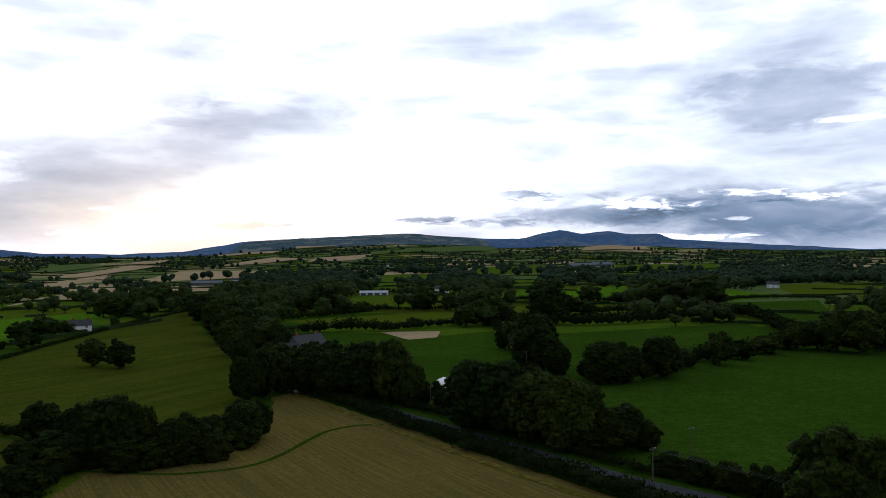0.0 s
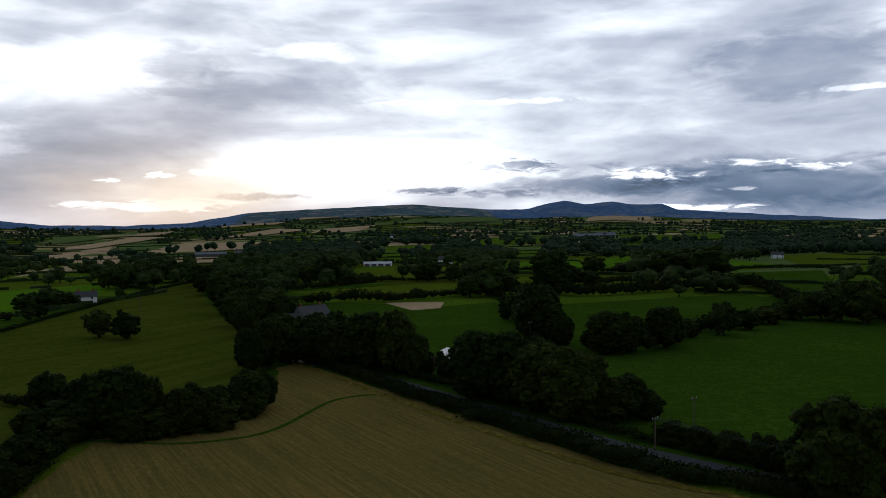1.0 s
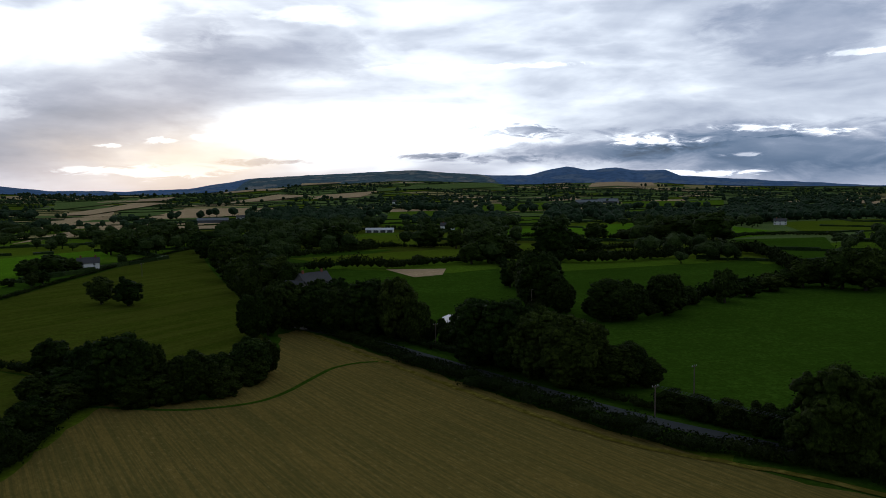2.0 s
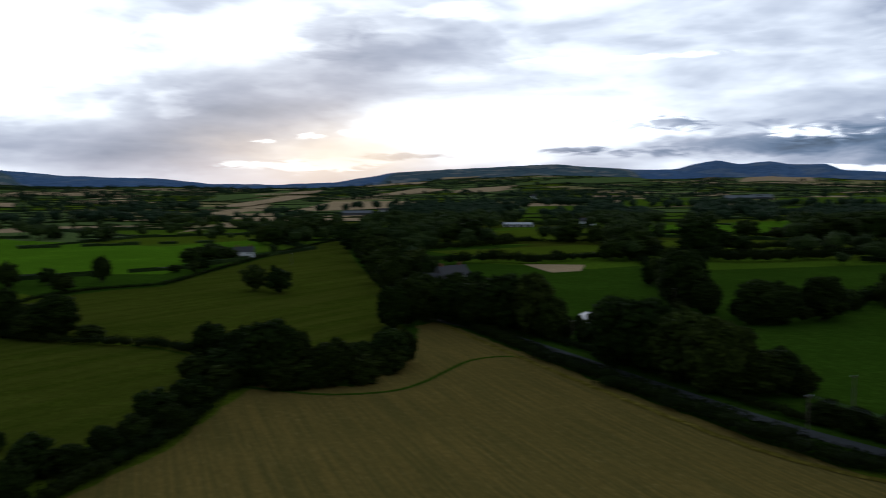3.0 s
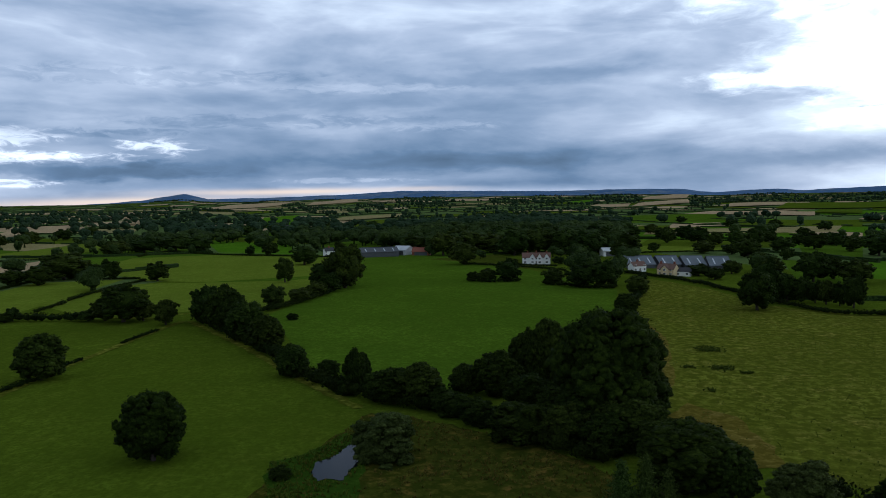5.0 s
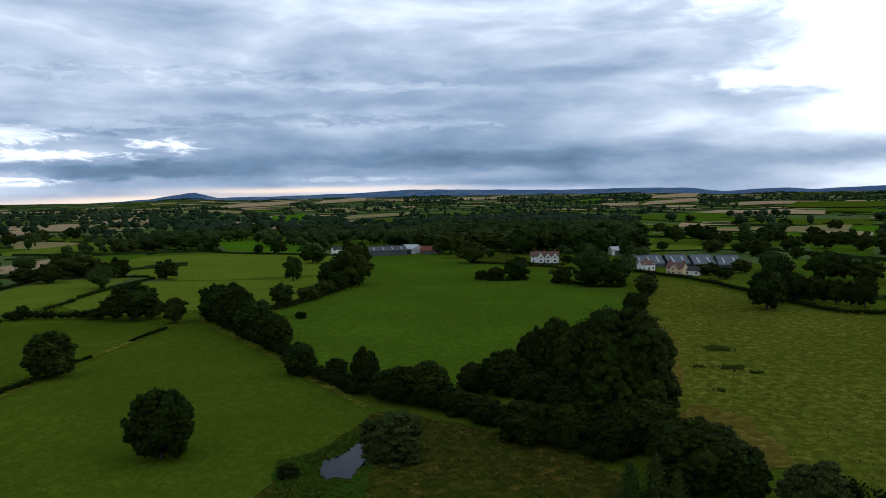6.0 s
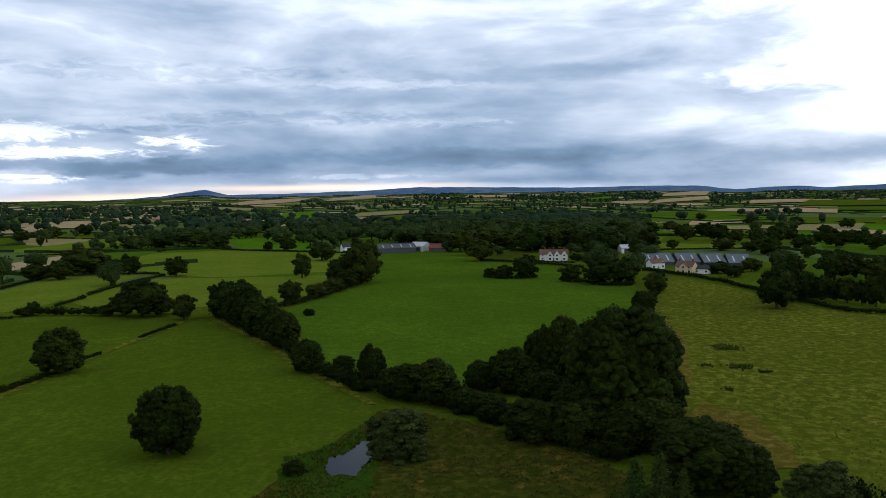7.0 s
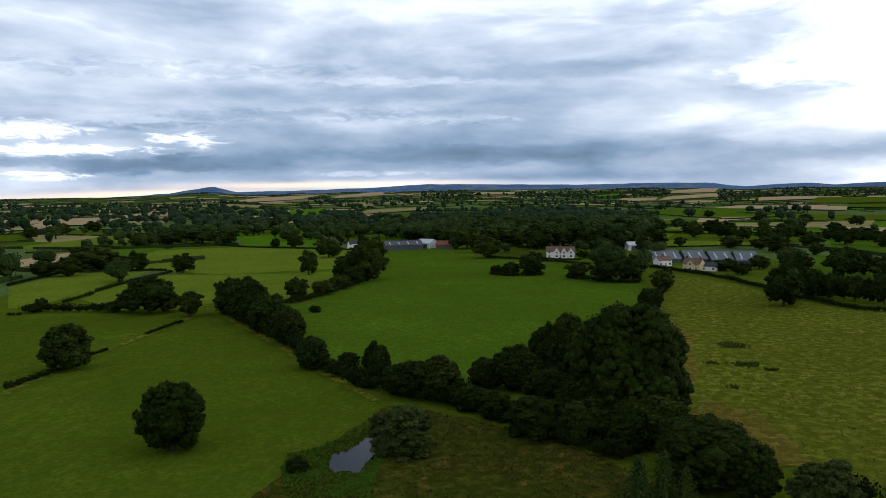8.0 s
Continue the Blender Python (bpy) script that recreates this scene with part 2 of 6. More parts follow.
def grass(name, dark, light, dry, dry_amount=0.3, tuft=1.0, lines=None):
    """Pasture: broad patches, tufts of a metre or so, fine blades, and some dry growth; lines: mowing direction and width."""
    m, nt, b = material(name, 1.0, 0.0)
    co = nt.nodes.new("ShaderNodeTexCoord").outputs["Object"]
    broad = tex_noise(nt, co, 0.018, 4, 0.6)
    patch = tex_noise(nt, co, 0.11, 5, 0.65)
    tufts = tex_noise(nt, co, 0.8 * tuft, 6, 0.75)
    fine = tex_noise(nt, co, 2.6, 3, 0.7)
    c = blend(nt, span(nt, broad, 0.38, 0.62), tuple(x * 0.86 for x in dark), tuple(x * 1.06 for x in light))
    c = blend(nt, span(nt, tex_noise(nt, co, 0.045, 6, 0.7), 0.42, 0.62, 0.5, 0.0), c, tuple(x * 0.68 for x in dark))
    c = blend(nt, span(nt, patch, 0.50, 0.72, 0.0, dry_amount), c, dry)
    c = blend(nt, span(nt, tufts, 0.38, 0.56, 0.88 / tuft ** 0.3, 0.0), c, tuple(x * 0.5 for x in dark))
    c = blend(nt, span(nt, tufts, 0.54, 0.70, 0.0, 0.35), c, dry)
    c = blend(nt, span(nt, fine, 0.3, 0.7, 0.45, 0.0), c, tuple(x * 0.55 for x in light))
    c = blend(nt, span(nt, tex_noise(nt, co, 0.27, 5, 0.7), 0.42, 0.58, 0.55, 0.0), c, tuple(x * 0.55 for x in dark))
    if tuft < 1:
        c = blend(nt, span(nt, tex_noise(nt, co, 0.42, 4, 0.62), 0.45, 0.55, 0.8, 0.0), c, tuple(x * 0.42 for x in dark))
    if lines:
        s = tex_noise(nt, co, 1.0, 2, 0.5, ((lines[1], 0.012, 1.0), lines[0]))
        c = blend(nt, span(nt, s, 0.42, 0.62, 0.0, 0.25), c, dry)
    nt.links.new(c, b.inputs["Base Color"])
    bump(nt, b, tufts, 0.45, 0.25)
    return m


GREENS = {
    "lush": grass("grass_lush", (0.084, 0.1539, 0.0109), (0.1065, 0.1818, 0.0134), (0.1485, 0.1791, 0.0209), 0.3),
    "meadow": grass("grass_meadow", (0.0406, 0.0882, 0.0073), (0.0498, 0.104, 0.0095), (0.0788, 0.1142, 0.0175), 0.35),
    "bright": grass("grass_bright", (0.0913, 0.2054, 0.0099), (0.1255, 0.2625, 0.0126), (0.1483, 0.217, 0.0213), 0.2),
    "pasture": grass("grass_pasture", (0.0621, 0.086, 0.0082), (0.0757, 0.1008, 0.0099), (0.106, 0.1023, 0.0179), 0.35, lines=(-28, 0.16)),
    "rough": grass("grass_rough", (0.1512, 0.1755, 0.0175), (0.2025, 0.2228, 0.0257), (0.3578, 0.2903, 0.0607), 0.85, 0.6),
    "parched": grass("grass_parched", (0.192, 0.1584, 0.024), (0.24, 0.1944, 0.0372), (0.33, 0.24, 0.0744), 0.8, 0.6),
    "marsh": grass("grass_marsh", (0.0638, 0.0858, 0.0099), (0.1078, 0.0924, 0.0143), (0.242, 0.1265, 0.033), 1.0, 0.6),
    "olive": grass("grass_olive", (0.0944, 0.1404, 0.0101), (0.1123, 0.1599, 0.0125), (0.1404, 0.1443, 0.0195), 0.3),
    "hayfield": grass("grass_hayfield", (0.1603, 0.2202, 0.0193), (0.1874, 0.2492, 0.0241), (0.2414, 0.2414, 0.0434), 0.35),
    # pasture mostly far off: haze painted in as a paler, bluer green
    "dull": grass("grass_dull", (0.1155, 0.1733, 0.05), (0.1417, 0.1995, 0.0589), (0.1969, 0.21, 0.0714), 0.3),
    "straw": grass("straw_far", (0.52, 0.38, 0.21), (0.58, 0.43, 0.245), (0.62, 0.47, 0.27), 0.3),
    "barley": grass("barley_far", (0.34, 0.29, 0.12), (0.39, 0.33, 0.14), (0.44, 0.36, 0.17), 0.3),
}


def stubble_material():
    m, nt, b = material("stubble", 1.0, 0.0)
    co = nt.nodes.new("ShaderNodeTexCoord").outputs["Object"]
    broad = tex_noise(nt, co, 0.03, 4, 0.6)
    swath = tex_noise(nt, co, 1.0, 3, 0.6, ((1.5, 0.03, 1.0), -148))
    clod = tex_noise(nt, co, 1.0, 7, 0.8, ((1.4, 0.5, 1.0), -148))
    c = blend(nt, span(nt, broad, 0.35, 0.65), (0.152, 0.111, 0.027), (0.178, 0.128, 0.032))
    c = blend(nt, span(nt, swath, 0.42, 0.58, 0.0, 0.72), c, (0.088, 0.080, 0.021))
    c = blend(nt, span(nt, clod, 0.34, 0.52, 0.6, 0.0), c, (0.070, 0.058, 0.018))
    c = blend(nt, span(nt, clod, 0.56, 0.68, 0.0, 0.7), c, (0.235, 0.178, 0.070))
    nt.links.new(c, b.inputs["Base Color"])
    bump(nt, b, clod, 0.6, 0.12)
    return m


def leaf_material(name, dark, light, spec=0.04, scale=3.0, gap_shade=0.8):
    """Foliage: each spray its own green, leaf clusters of a hand or two across, the shade between them painted dark;
    scale in clusters a unit.
    """
    m, nt, b = material(name, 0.8, spec)
    geo = nt.nodes.new("ShaderNodeNewGeometry")
    info = nt.nodes.new("ShaderNodeObjectInfo")
    co = nt.nodes.new("ShaderNodeTexCoord").outputs["Object"]
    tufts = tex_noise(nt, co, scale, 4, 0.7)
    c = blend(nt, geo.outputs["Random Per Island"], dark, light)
    # shade in the hollows between clusters, put in as darker leaf colour
    c = blend(nt, span(nt, tufts, 0.40, 0.56, gap_shade, 0.0), c, tuple(x * 0.4 for x in dark))
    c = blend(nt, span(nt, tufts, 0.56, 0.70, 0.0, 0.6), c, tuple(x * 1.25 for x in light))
    hue = blend(nt, info.outputs["Random"], (0.75, 0.9, 0.8), (1.25, 1.12, 1.0))
    c = blend(nt, 1.0, c, hue, "MULTIPLY")
    nt.links.new(c, b.inputs["Base Color"])
    if gap_shade:
        bump(nt, b, tufts, 1.0, 0.6)
    return m


def plain(name, colour, rough=0.8, spec=0.3, var=0.25, scale=0.8, metal=0.0):
    m, nt, b = material(name, rough, spec, metal)
    co = nt.nodes.new("ShaderNodeTexCoord").outputs["Object"]
    n1, n2 = tex_noise(nt, co, scale, 5, 0.6), tex_noise(nt, co, scale * 9, 3, 0.6)
    c = blend(nt, span(nt, n1, 0.35, 0.7, 0.0, 1.0), colour, tuple(x * (1 - var) for x in colour))
    c = blend(nt, span(nt, n2, 0.4, 0.7, 0.0, 0.5), c, tuple(x * (1 - var * 0.8) for x in colour))
    nt.links.new(c, b.inputs["Base Color"])
    bump(nt, b, n2, 0.2, 0.02)
    return m


M_STUBBLE = stubble_material()
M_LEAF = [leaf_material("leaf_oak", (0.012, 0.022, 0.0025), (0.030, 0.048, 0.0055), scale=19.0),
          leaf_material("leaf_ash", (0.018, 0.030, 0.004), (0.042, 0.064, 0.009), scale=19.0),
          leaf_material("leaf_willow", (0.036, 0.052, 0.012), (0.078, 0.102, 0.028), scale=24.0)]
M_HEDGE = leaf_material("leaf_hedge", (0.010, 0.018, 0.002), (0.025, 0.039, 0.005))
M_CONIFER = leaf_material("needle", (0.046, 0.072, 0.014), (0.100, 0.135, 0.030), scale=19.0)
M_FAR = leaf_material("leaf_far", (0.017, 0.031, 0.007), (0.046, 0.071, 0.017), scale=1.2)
# distant leaves carry a bluish tint painted in for haze
M_DISTANT_HAZE = leaf_material("leaf_distant", (0.014, 0.029, 0.014), (0.036, 0.060, 0.028), scale=0.6)
M_BARK = plain("bark", (0.055, 0.045, 0.035), 0.95, 0.1, 0.5, 3.0)
M_ASPHALT = plain("asphalt", (0.050, 0.054, 0.054), 0.9, 0.1, 0.2, 0.3)
M_WHITE = plain("white_render", (0.80, 0.79, 0.75), 0.8, 0.2, 0.12, 0.6)
M_CREAM = plain("cream_render", (0.66, 0.52, 0.30), 0.8, 0.2, 0.12, 0.6)
M_SLATE = plain("slate", (0.035, 0.034, 0.035), 0.6, 0.4, 0.3, 0.7)
M_TILE = plain("clay_tile", (0.17, 0.10, 0.075), 0.8, 0.2, 0.3, 0.8)
M_STONE = plain("grey_stone", (0.15, 0.14, 0.125), 0.9, 0.1, 0.3, 1.2)
M_SHEET = plain("fibre_cement_sheet", (0.13, 0.15, 0.165), 0.7, 0.3, 0.3, 0.25)
M_DARKSHEET = plain("dark_sheet", (0.075, 0.08, 0.085), 0.6, 0.4, 0.3, 0.25)
M_PALESHEET = plain("pale_sheet", (0.55, 0.57, 0.58), 0.6, 0.4, 0.2, 0.25)
M_BRICK = plain("red_brick", (0.24, 0.085, 0.055), 0.85, 0.2, 0.3, 1.5)
M_TIMBER = plain("weathered_timber", (0.13, 0.10, 0.075), 0.9, 0.2, 0.35, 2.0)
M_GLASS = plain("dark_pane", (0.02, 0.022, 0.025), 0.08, 0.6, 0.1, 0.5)


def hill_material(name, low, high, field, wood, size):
    """Far wooded hillsides, distance haze put into the colours: broad slopes with small paler fields and dark woods on
    them.
    """
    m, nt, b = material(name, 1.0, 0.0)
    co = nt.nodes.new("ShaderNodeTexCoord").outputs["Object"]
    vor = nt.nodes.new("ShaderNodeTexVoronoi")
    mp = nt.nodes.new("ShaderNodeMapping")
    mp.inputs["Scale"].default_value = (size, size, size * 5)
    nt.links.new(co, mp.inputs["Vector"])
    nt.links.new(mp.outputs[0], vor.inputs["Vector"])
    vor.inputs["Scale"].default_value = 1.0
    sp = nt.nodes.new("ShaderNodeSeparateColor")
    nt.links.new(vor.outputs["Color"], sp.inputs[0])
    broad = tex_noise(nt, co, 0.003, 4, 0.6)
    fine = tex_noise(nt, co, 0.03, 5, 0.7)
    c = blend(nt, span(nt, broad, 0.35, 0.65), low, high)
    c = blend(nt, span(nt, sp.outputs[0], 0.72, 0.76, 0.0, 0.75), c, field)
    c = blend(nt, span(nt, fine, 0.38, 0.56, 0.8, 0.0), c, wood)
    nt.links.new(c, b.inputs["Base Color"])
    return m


# the blue of distant air is painted into these base colours
M_HILL_HAZE = hill_material("far_hillside", (0.078, 0.138, 0.250), (0.100, 0.165, 0.280), (0.16, 0.205, 0.26), (0.058, 0.105, 0.185), 0.010)
M_RIDGE_HAZE = hill_material("farmed_ridge", (0.075, 0.115, 0.130), (0.100, 0.145, 0.155), (0.24, 0.23, 0.20), (0.045, 0.075, 0.095), 0.014)


def water_material():
    m, nt, b = material("pond_water", 0.04, 0.5)
    b.inputs["Base Color"].default_value = (0.008, 0.010, 0.009, 1)
    b.inputs["IOR"].default_value = 1.16
    co = nt.nodes.new("ShaderNodeTexCoord").outputs["Object"]
    bump(nt, b, tex_noise(nt, co, 2.5, 2, 0.5), 0.08, 0.02)
    return m


M_WATER = water_material()

# ---- helpers for building ----


def mesh_of(name, verts, faces, mats=(), idx=None, smooth=False):
    me = bpy.data.meshes.new(name)
    me.from_pydata([tuple(v) for v in verts], [], [tuple(f) for f in faces])
    for m in mats:
        me.materials.append(m)
    if idx is not None:
        me.polygons.foreach_set("material_index", np.asarray(idx, dtype=np.int32))
    if smooth:
        me.polygons.foreach_set("use_smooth", np.ones(len(me.polygons), dtype=bool))
    me.update()
    return me


def child(name, me, parent, label=""):
    ob = new(name, me)
    ob.parent = parent
    return tagged(ob, label)


def part(name, bm, mat, parent, label=""):
    me = bpy.data.meshes.new(name)
    bm.to_mesh(me)
    bm.free()
    me.materials.append(mat)
    return child(name, me, parent, label)


def inside(pts, x, y):
    hit = False
    for (x0, y0), (x1, y1) in zip(pts, pts[1:] + pts[:1]):
        if (y0 > y) != (y1 > y) and x < (x1 - x0) * (y - y0) / (y1 - y0) + x0:
            hit = not hit
    return hit


def smooth_step(a, b, v):
    t = min(1.0, max(0.0, (v - a) / (b - a)))
    return t * t * (3 - 2 * t)


# skyline: azimuth to the left of +y, and how high the far hills stand, in degrees
SKYLINE = [(-180, 0.3), (-45, 0.2), (-30, 0.0), (-22, 0.5), (-17.4, 0.85), (-16.6, 1.22), (-14.3, 1.25), (-13.1, 1.48), (-11.1, 1.30),
           (-9.6, 1.60), (-8.2, 1.38), (-6.8, 1.0), (-4.9, 0.97), (-0.7, 1.22), (1.8, 1.45), (5.6, 1.28), (9.3, 1.12), (13.7, 0.9),
           (16.3, 0.45), (18, 0.2), (22, 0.05), (26.8, 0.15), (30, 0.5), (36, 0.7), (40, 1.1), (43.6, 1.4), (46, 1.05), (50, 0.8),
           (53, 1.2), (57, 0.95), (64, 0.5), (68, 0.32), (71, 0.2), (73.2, 0.35), (76.6, 0.12), (78.5, 0.4), (82, 0.48), (88, 0.42),
           (98.8, 0.6), (103, 0.38), (109, 0.22), (113, 0.18), (114.6, 0.60), (117, 0.18), (121, -0.1), (130, -0.2), (160, 0.3), (180, 0.3)]


def crest(x, y):
    a = math.degrees(math.atan2(-x, y))
    for (a0, e0), (a1, e1) in zip(SKYLINE, SKYLINE[1:]):
        if a0 <= a <= a1:
            f = (a - a0) / (a1 - a0)
            return e0 + (e1 - e0) * f
    return 0.3


def az_of(x, y):
    return math.degrees(math.atan2(-x, y))


def height(x, y):
    """The lie of the land: level round the drone, rising into low hills far off."""
    r = math.hypot(x, y)
    if r < 1300:
        return 0.0
    top = 46.0 + 4000 * math.tan(radians(crest(x, y) * (0.34 + 0.24 * smooth_step(-7, -3, az_of(x, y)) * smooth_step(16, 11, az_of(x, y))) - 0.12))
    z = max(0.0, top) * min(1.0, (r - 1300) / 2700) ** 1.25
    return z + 5.0 * smooth_step(1500, 2600, r) * noise.noise(Vector((x * 0.0021, y * 0.0021, 0.3)))


# ---- the ground: one sheet of fields out to the hills ----
FIELDS = {
    'hay': ('stubble', [(-46.1, 252.5), (-14.8, 208.4), (8.4, 174.1), (33.2, 140.1), (54.4, 116.9), (64.4, 108.4), (95, 70), (70, 20), (-20, 20), (-89.1, 80.2), (-75.6, 89.3), (-73.6, 101.0), (-70.1, 117.6), (-71.3, 129.9), (-72.5, 145.6), (-72.8, 165.6), (-50.1, 166.4), (-46.8, 180.7), (-42.5, 197.0), (-51.2, 242.7)], 0.06),
    'pasture_hill': ('pasture', [(-187.8, 322.3), (-192.0, 378.5), (-193.2, 421.4), (-199.0, 513.7), (-197.7, 624.2), (-129.5, 438.0), (-87.2, 331.4), (-67.4, 266.4), (-49.9, 226.5), (-48.7, 188.1), (-62.0, 170.0), (-87.4, 183.4), (-115.9, 197.2), (-133.4, 203.9), (-164.0, 207.0), (-172.5, 203.1), (-214.0, 252.7), (-214.3, 285.0), (-203.0, 307.4)], 0.05),
    'pasture_corner': ('pasture', [(-115.1, 195.9), (-94.5, 185.3), (-85.2, 170.5), (-80.7, 147.6), (-77.3, 130.0), (-107.6, 96.7), (-148.2, 118.3), (-251.8, 174.9), (-301.3, 201.5), (-265.9, 266.0), (-170.0, 210.6)], 0.05),
    'green_left': ('bright', [(-309.7, 534.4), (-268.8, 618.2), (-238.2, 561.7), (-220.4, 469.7), (-213.2, 366.5), (-290.3, 358.1), (-324.9, 271.1), (-346.3, 262.3), (-634.9, 490.7), (-1045.4, 651.4), (-862.7, 818.3), (-474.4, 583.9)], 0.06),
    'right_big': ('meadow', [(53.2, 259.6), (69.5, 248.4), (107.5, 310.8), (173.8, 357.3), (206.7, 341.4), (82.0, 127.0), (68.2, 130.1), (60.4, 156.1), (49.9, 182.6)], 0.05),
    'right_mid': ('meadow', [(62.5, 420.5), (195.1, 474.4), (188.4, 413.0), (114.3, 327.3), (61.5, 279.7), (56.2, 343.0)], 0.05),
    'paddock': ('meadow', [(-16.2, 403.1), (34.5, 440.4), (37.7, 353.8), (11.2, 299.6), (-2.2, 303.2)], 0.05),
    'mown_patch': ('straw', [(-30.8, 441.3), (4.2, 442.2), (1.8, 410.1), (-13.1, 400.3)], 0.08),
    'mid_strip': ('olive', [(-101.4, 519.4), (15.8, 594.3), (19.4, 514.9), (-48.9, 458.7)], 0.05),
    'mid_strip_b': ('olive', [(-140.8, 671.9), (-23.3, 816.6), (-15.7, 627.0), (-80.3, 591.1)], 0.05),
    'bright_a': ('bright', [(63.5, 851.1), (253.1, 992.1), (195.2, 743.0), (61.2, 713.6)], 0.05),
    'mid_c': ('olive', [(54.9, 640.2), (219.6, 652.3), (199.3, 578.9), (107.3, 526.1), (50.3, 539.7)], 0.05),
    'bright_b': ('bright', [(342.3, 891.0), (345.8, 754.6), (263.1, 677.5)], 0.05),
    'right_far': ('meadow', [(252.8, 663.5), (346.7, 684.7), (265.4, 501.2), (224.0, 454.5), (213.5, 492.6)], 0.05),
    'right_top': ('olive', [(431.6, 982.5), (603.5, 1044.7), (441.5, 763.4), (367.8, 771.8)], 0.05),
    'cow': ('rough', [(-434.1, 66.5), (-382.2, 89.1), (-324.8, 100.0), (-297.6, 124.9), (-313.6, 197.0), (-255.8, 167.2), (-149.9, 114.7), (-115.8, 78.2), (-116.0, 55.5), (-141.3, 37.2), (-156.4, 30.2), (-181.1, 31.1), (-244.2, 31.5), (-310.5, 37.8)], 0.05),
    'parched': ('parched', [(-160.2, 28.1), (-170.7, 35.3), (-161.3, 42.3), (-141.9, 44.1), (-130.3, 42.4), (-129.8, 36.0), (-141.1, 34.2), (-149.1, 30.9)], 0.12),
    'parched_b': ('parched', [(-254.2, 34.6), (-276.8, 43.5), (-244.9, 44.5), (-186.8, 35.3), (-181.1, 30.5), (-218.8, 32.1)], 0.12),
    'center': ('lush', [(-298.5, -103.7), (-415.0, -99.8), (-531.1, -114.3), (-597.1, -97.4), (-546.7, -40.1), (-493.3, -0.0), (-381.9, 45.1), (-295.8, 32.9), (-225.6, 13.0), (-177.7, -17.4), (-180.9, -48.3), (-202.3, -58.7)], 0.07),
    'left_big': ('olive', [(-273.6, -130.7), (-216.4, -76.5), (-187.6, -53.0), (-157.4, -34.8), (-128.7, -39.8), (-106.1, -45.1), (-102.7, -81.0), (-163.5, -127.3), (-187.9, -124.5), (-229.3, -128.0)], 0.05),
    'left_mid': ('olive', [(-260.4, -201.2), (-277.2, -175.4), (-280.1, -133.8), (-233.9, -130.5), (-191.1, -126.6), (-165.9, -129.2)], 0.05),
    'left_up': ('hayfield', [(-305.1, -144.3), (-293.0, -180.2), (-329.5, -225.0), (-412.6, -218.3), (-427.0, -136.0), (-459.1, -110.2), (-351.7, -106.7), (-322.8, -113.4)], 0.06),
    'left_up_b': ('hayfield', [(-604.8, -324.1), (-639.0, -263.9), (-612.0, -146.6), (-466.2, -111.9), (-421.3, -181.3), (-427.7, -222.6), (-502.2, -303.1)], 0.05),
    'left_up_c': ('hayfield', [(-355.8, -273.8), (-418.8, -285.3), (-437.4, -240.4), (-349.9, -223.8), (-298.1, -214.2), (-287.0, -221.4)], 0.05),
    'left_far': ('hayfield', [(-633.8, -485.5), (-844.5, -501.1), (-783.0, -425.4), (-597.1, -400.6)], 0.05),
    'left_far_b': ('bright', [(-862.9, -373.2), (-792.6, -245.1), (-641.0, -198.4), (-667.7, -275.7)], 0.05),
    'marsh': ('marsh', [(-160.0, -34.0), (-157.0, -24.0), (-147.0, -8.0), (-136.5, 5.0), (-124.0, 15.0), (-108.0, 17.0), (-100.0, -46.0), (-128.1, -40.5)], 0.08),
    'pond_margin': ('meadow', [(-127.6, -45.2), (-131.6, -40.7), (-144.7, -35.5), (-135.8, -28.9), (-124.1, -27.8), (-106.9, -25.6), (-105.7, -37.6), (-117.6, -43.1)], 0.11),
    'r_strip_a': ('hayfield', [(-820.3, 108.3), (-740.9, 199.9), (-653.0, 160.7), (-639.3, 86.7)], 0.06),
    'r_strip_b': ('bright', [(-1014.3, 141.0), (-894.1, 238.0), (-785.7, 211.9), (-851.8, 121.4)], 0.06),
    'r_green': ('lush', [(-550.6, 176.4), (-526.1, 220.0), (-398.9, 167.0), (-411.4, 140.3)], 0.05),
    'r_green_b': ('lush', [(-735.1, 250.0), (-676.7, 282.6), (-561.9, 234.8), (-589.4, 204.5)], 0.05),
}
ALL_FIELDS = [f[1] for f in FIELDS.values()]
RESERVED = [
    [(-200.8, 612.5), (-241.4, 926.1), (-30.0, 482.3), (75.9, 475.2), (35.9, 223.8), (-61.8, 226.9)],
    [(-711.5, 86.5), (-632.5, 172.9), (-398.8, 109.2), (-425.5, 51.8)],
    [(-786.0, -188.0), (-772.0, -67.9), (-588.7, -51.9), (-594.1, -142.3)],
    [(-647.2, -14.1), (-643.5, 32.5), (-474.0, 23.9), (-474.8, -10.4)],
    [(-268.4, 564.0), (-246.8, 562.4), (-181.6, 412.5), (-197.3, 413.4)],
    [(-112.4, 1062.3), (-49.4, 1053.1), (-37.0, 787.3), (-84.0, 792.4)],
]
STEP, HALF = 150.0, 33
TURN = radians(24)
MAT_KEYS = list(GREENS)
grid, grid_rng = {}, random.Random(11)
for i in range(-HALF, HALF + 1):
    for j in range(-HALF, HALF + 1):
        u = (i + grid_rng.uniform(-0.32, 0.32) + 0.5 * (j % 2)) * STEP
        v = (j + grid_rng.uniform(-0.28, 0.28)) * STEP * 0.72
        x, y = u * math.cos(TURN) - v * math.sin(TURN), u * math.sin(TURN) + v * math.cos(TURN)
        grid[i, j] = (x, y, height(x, y))


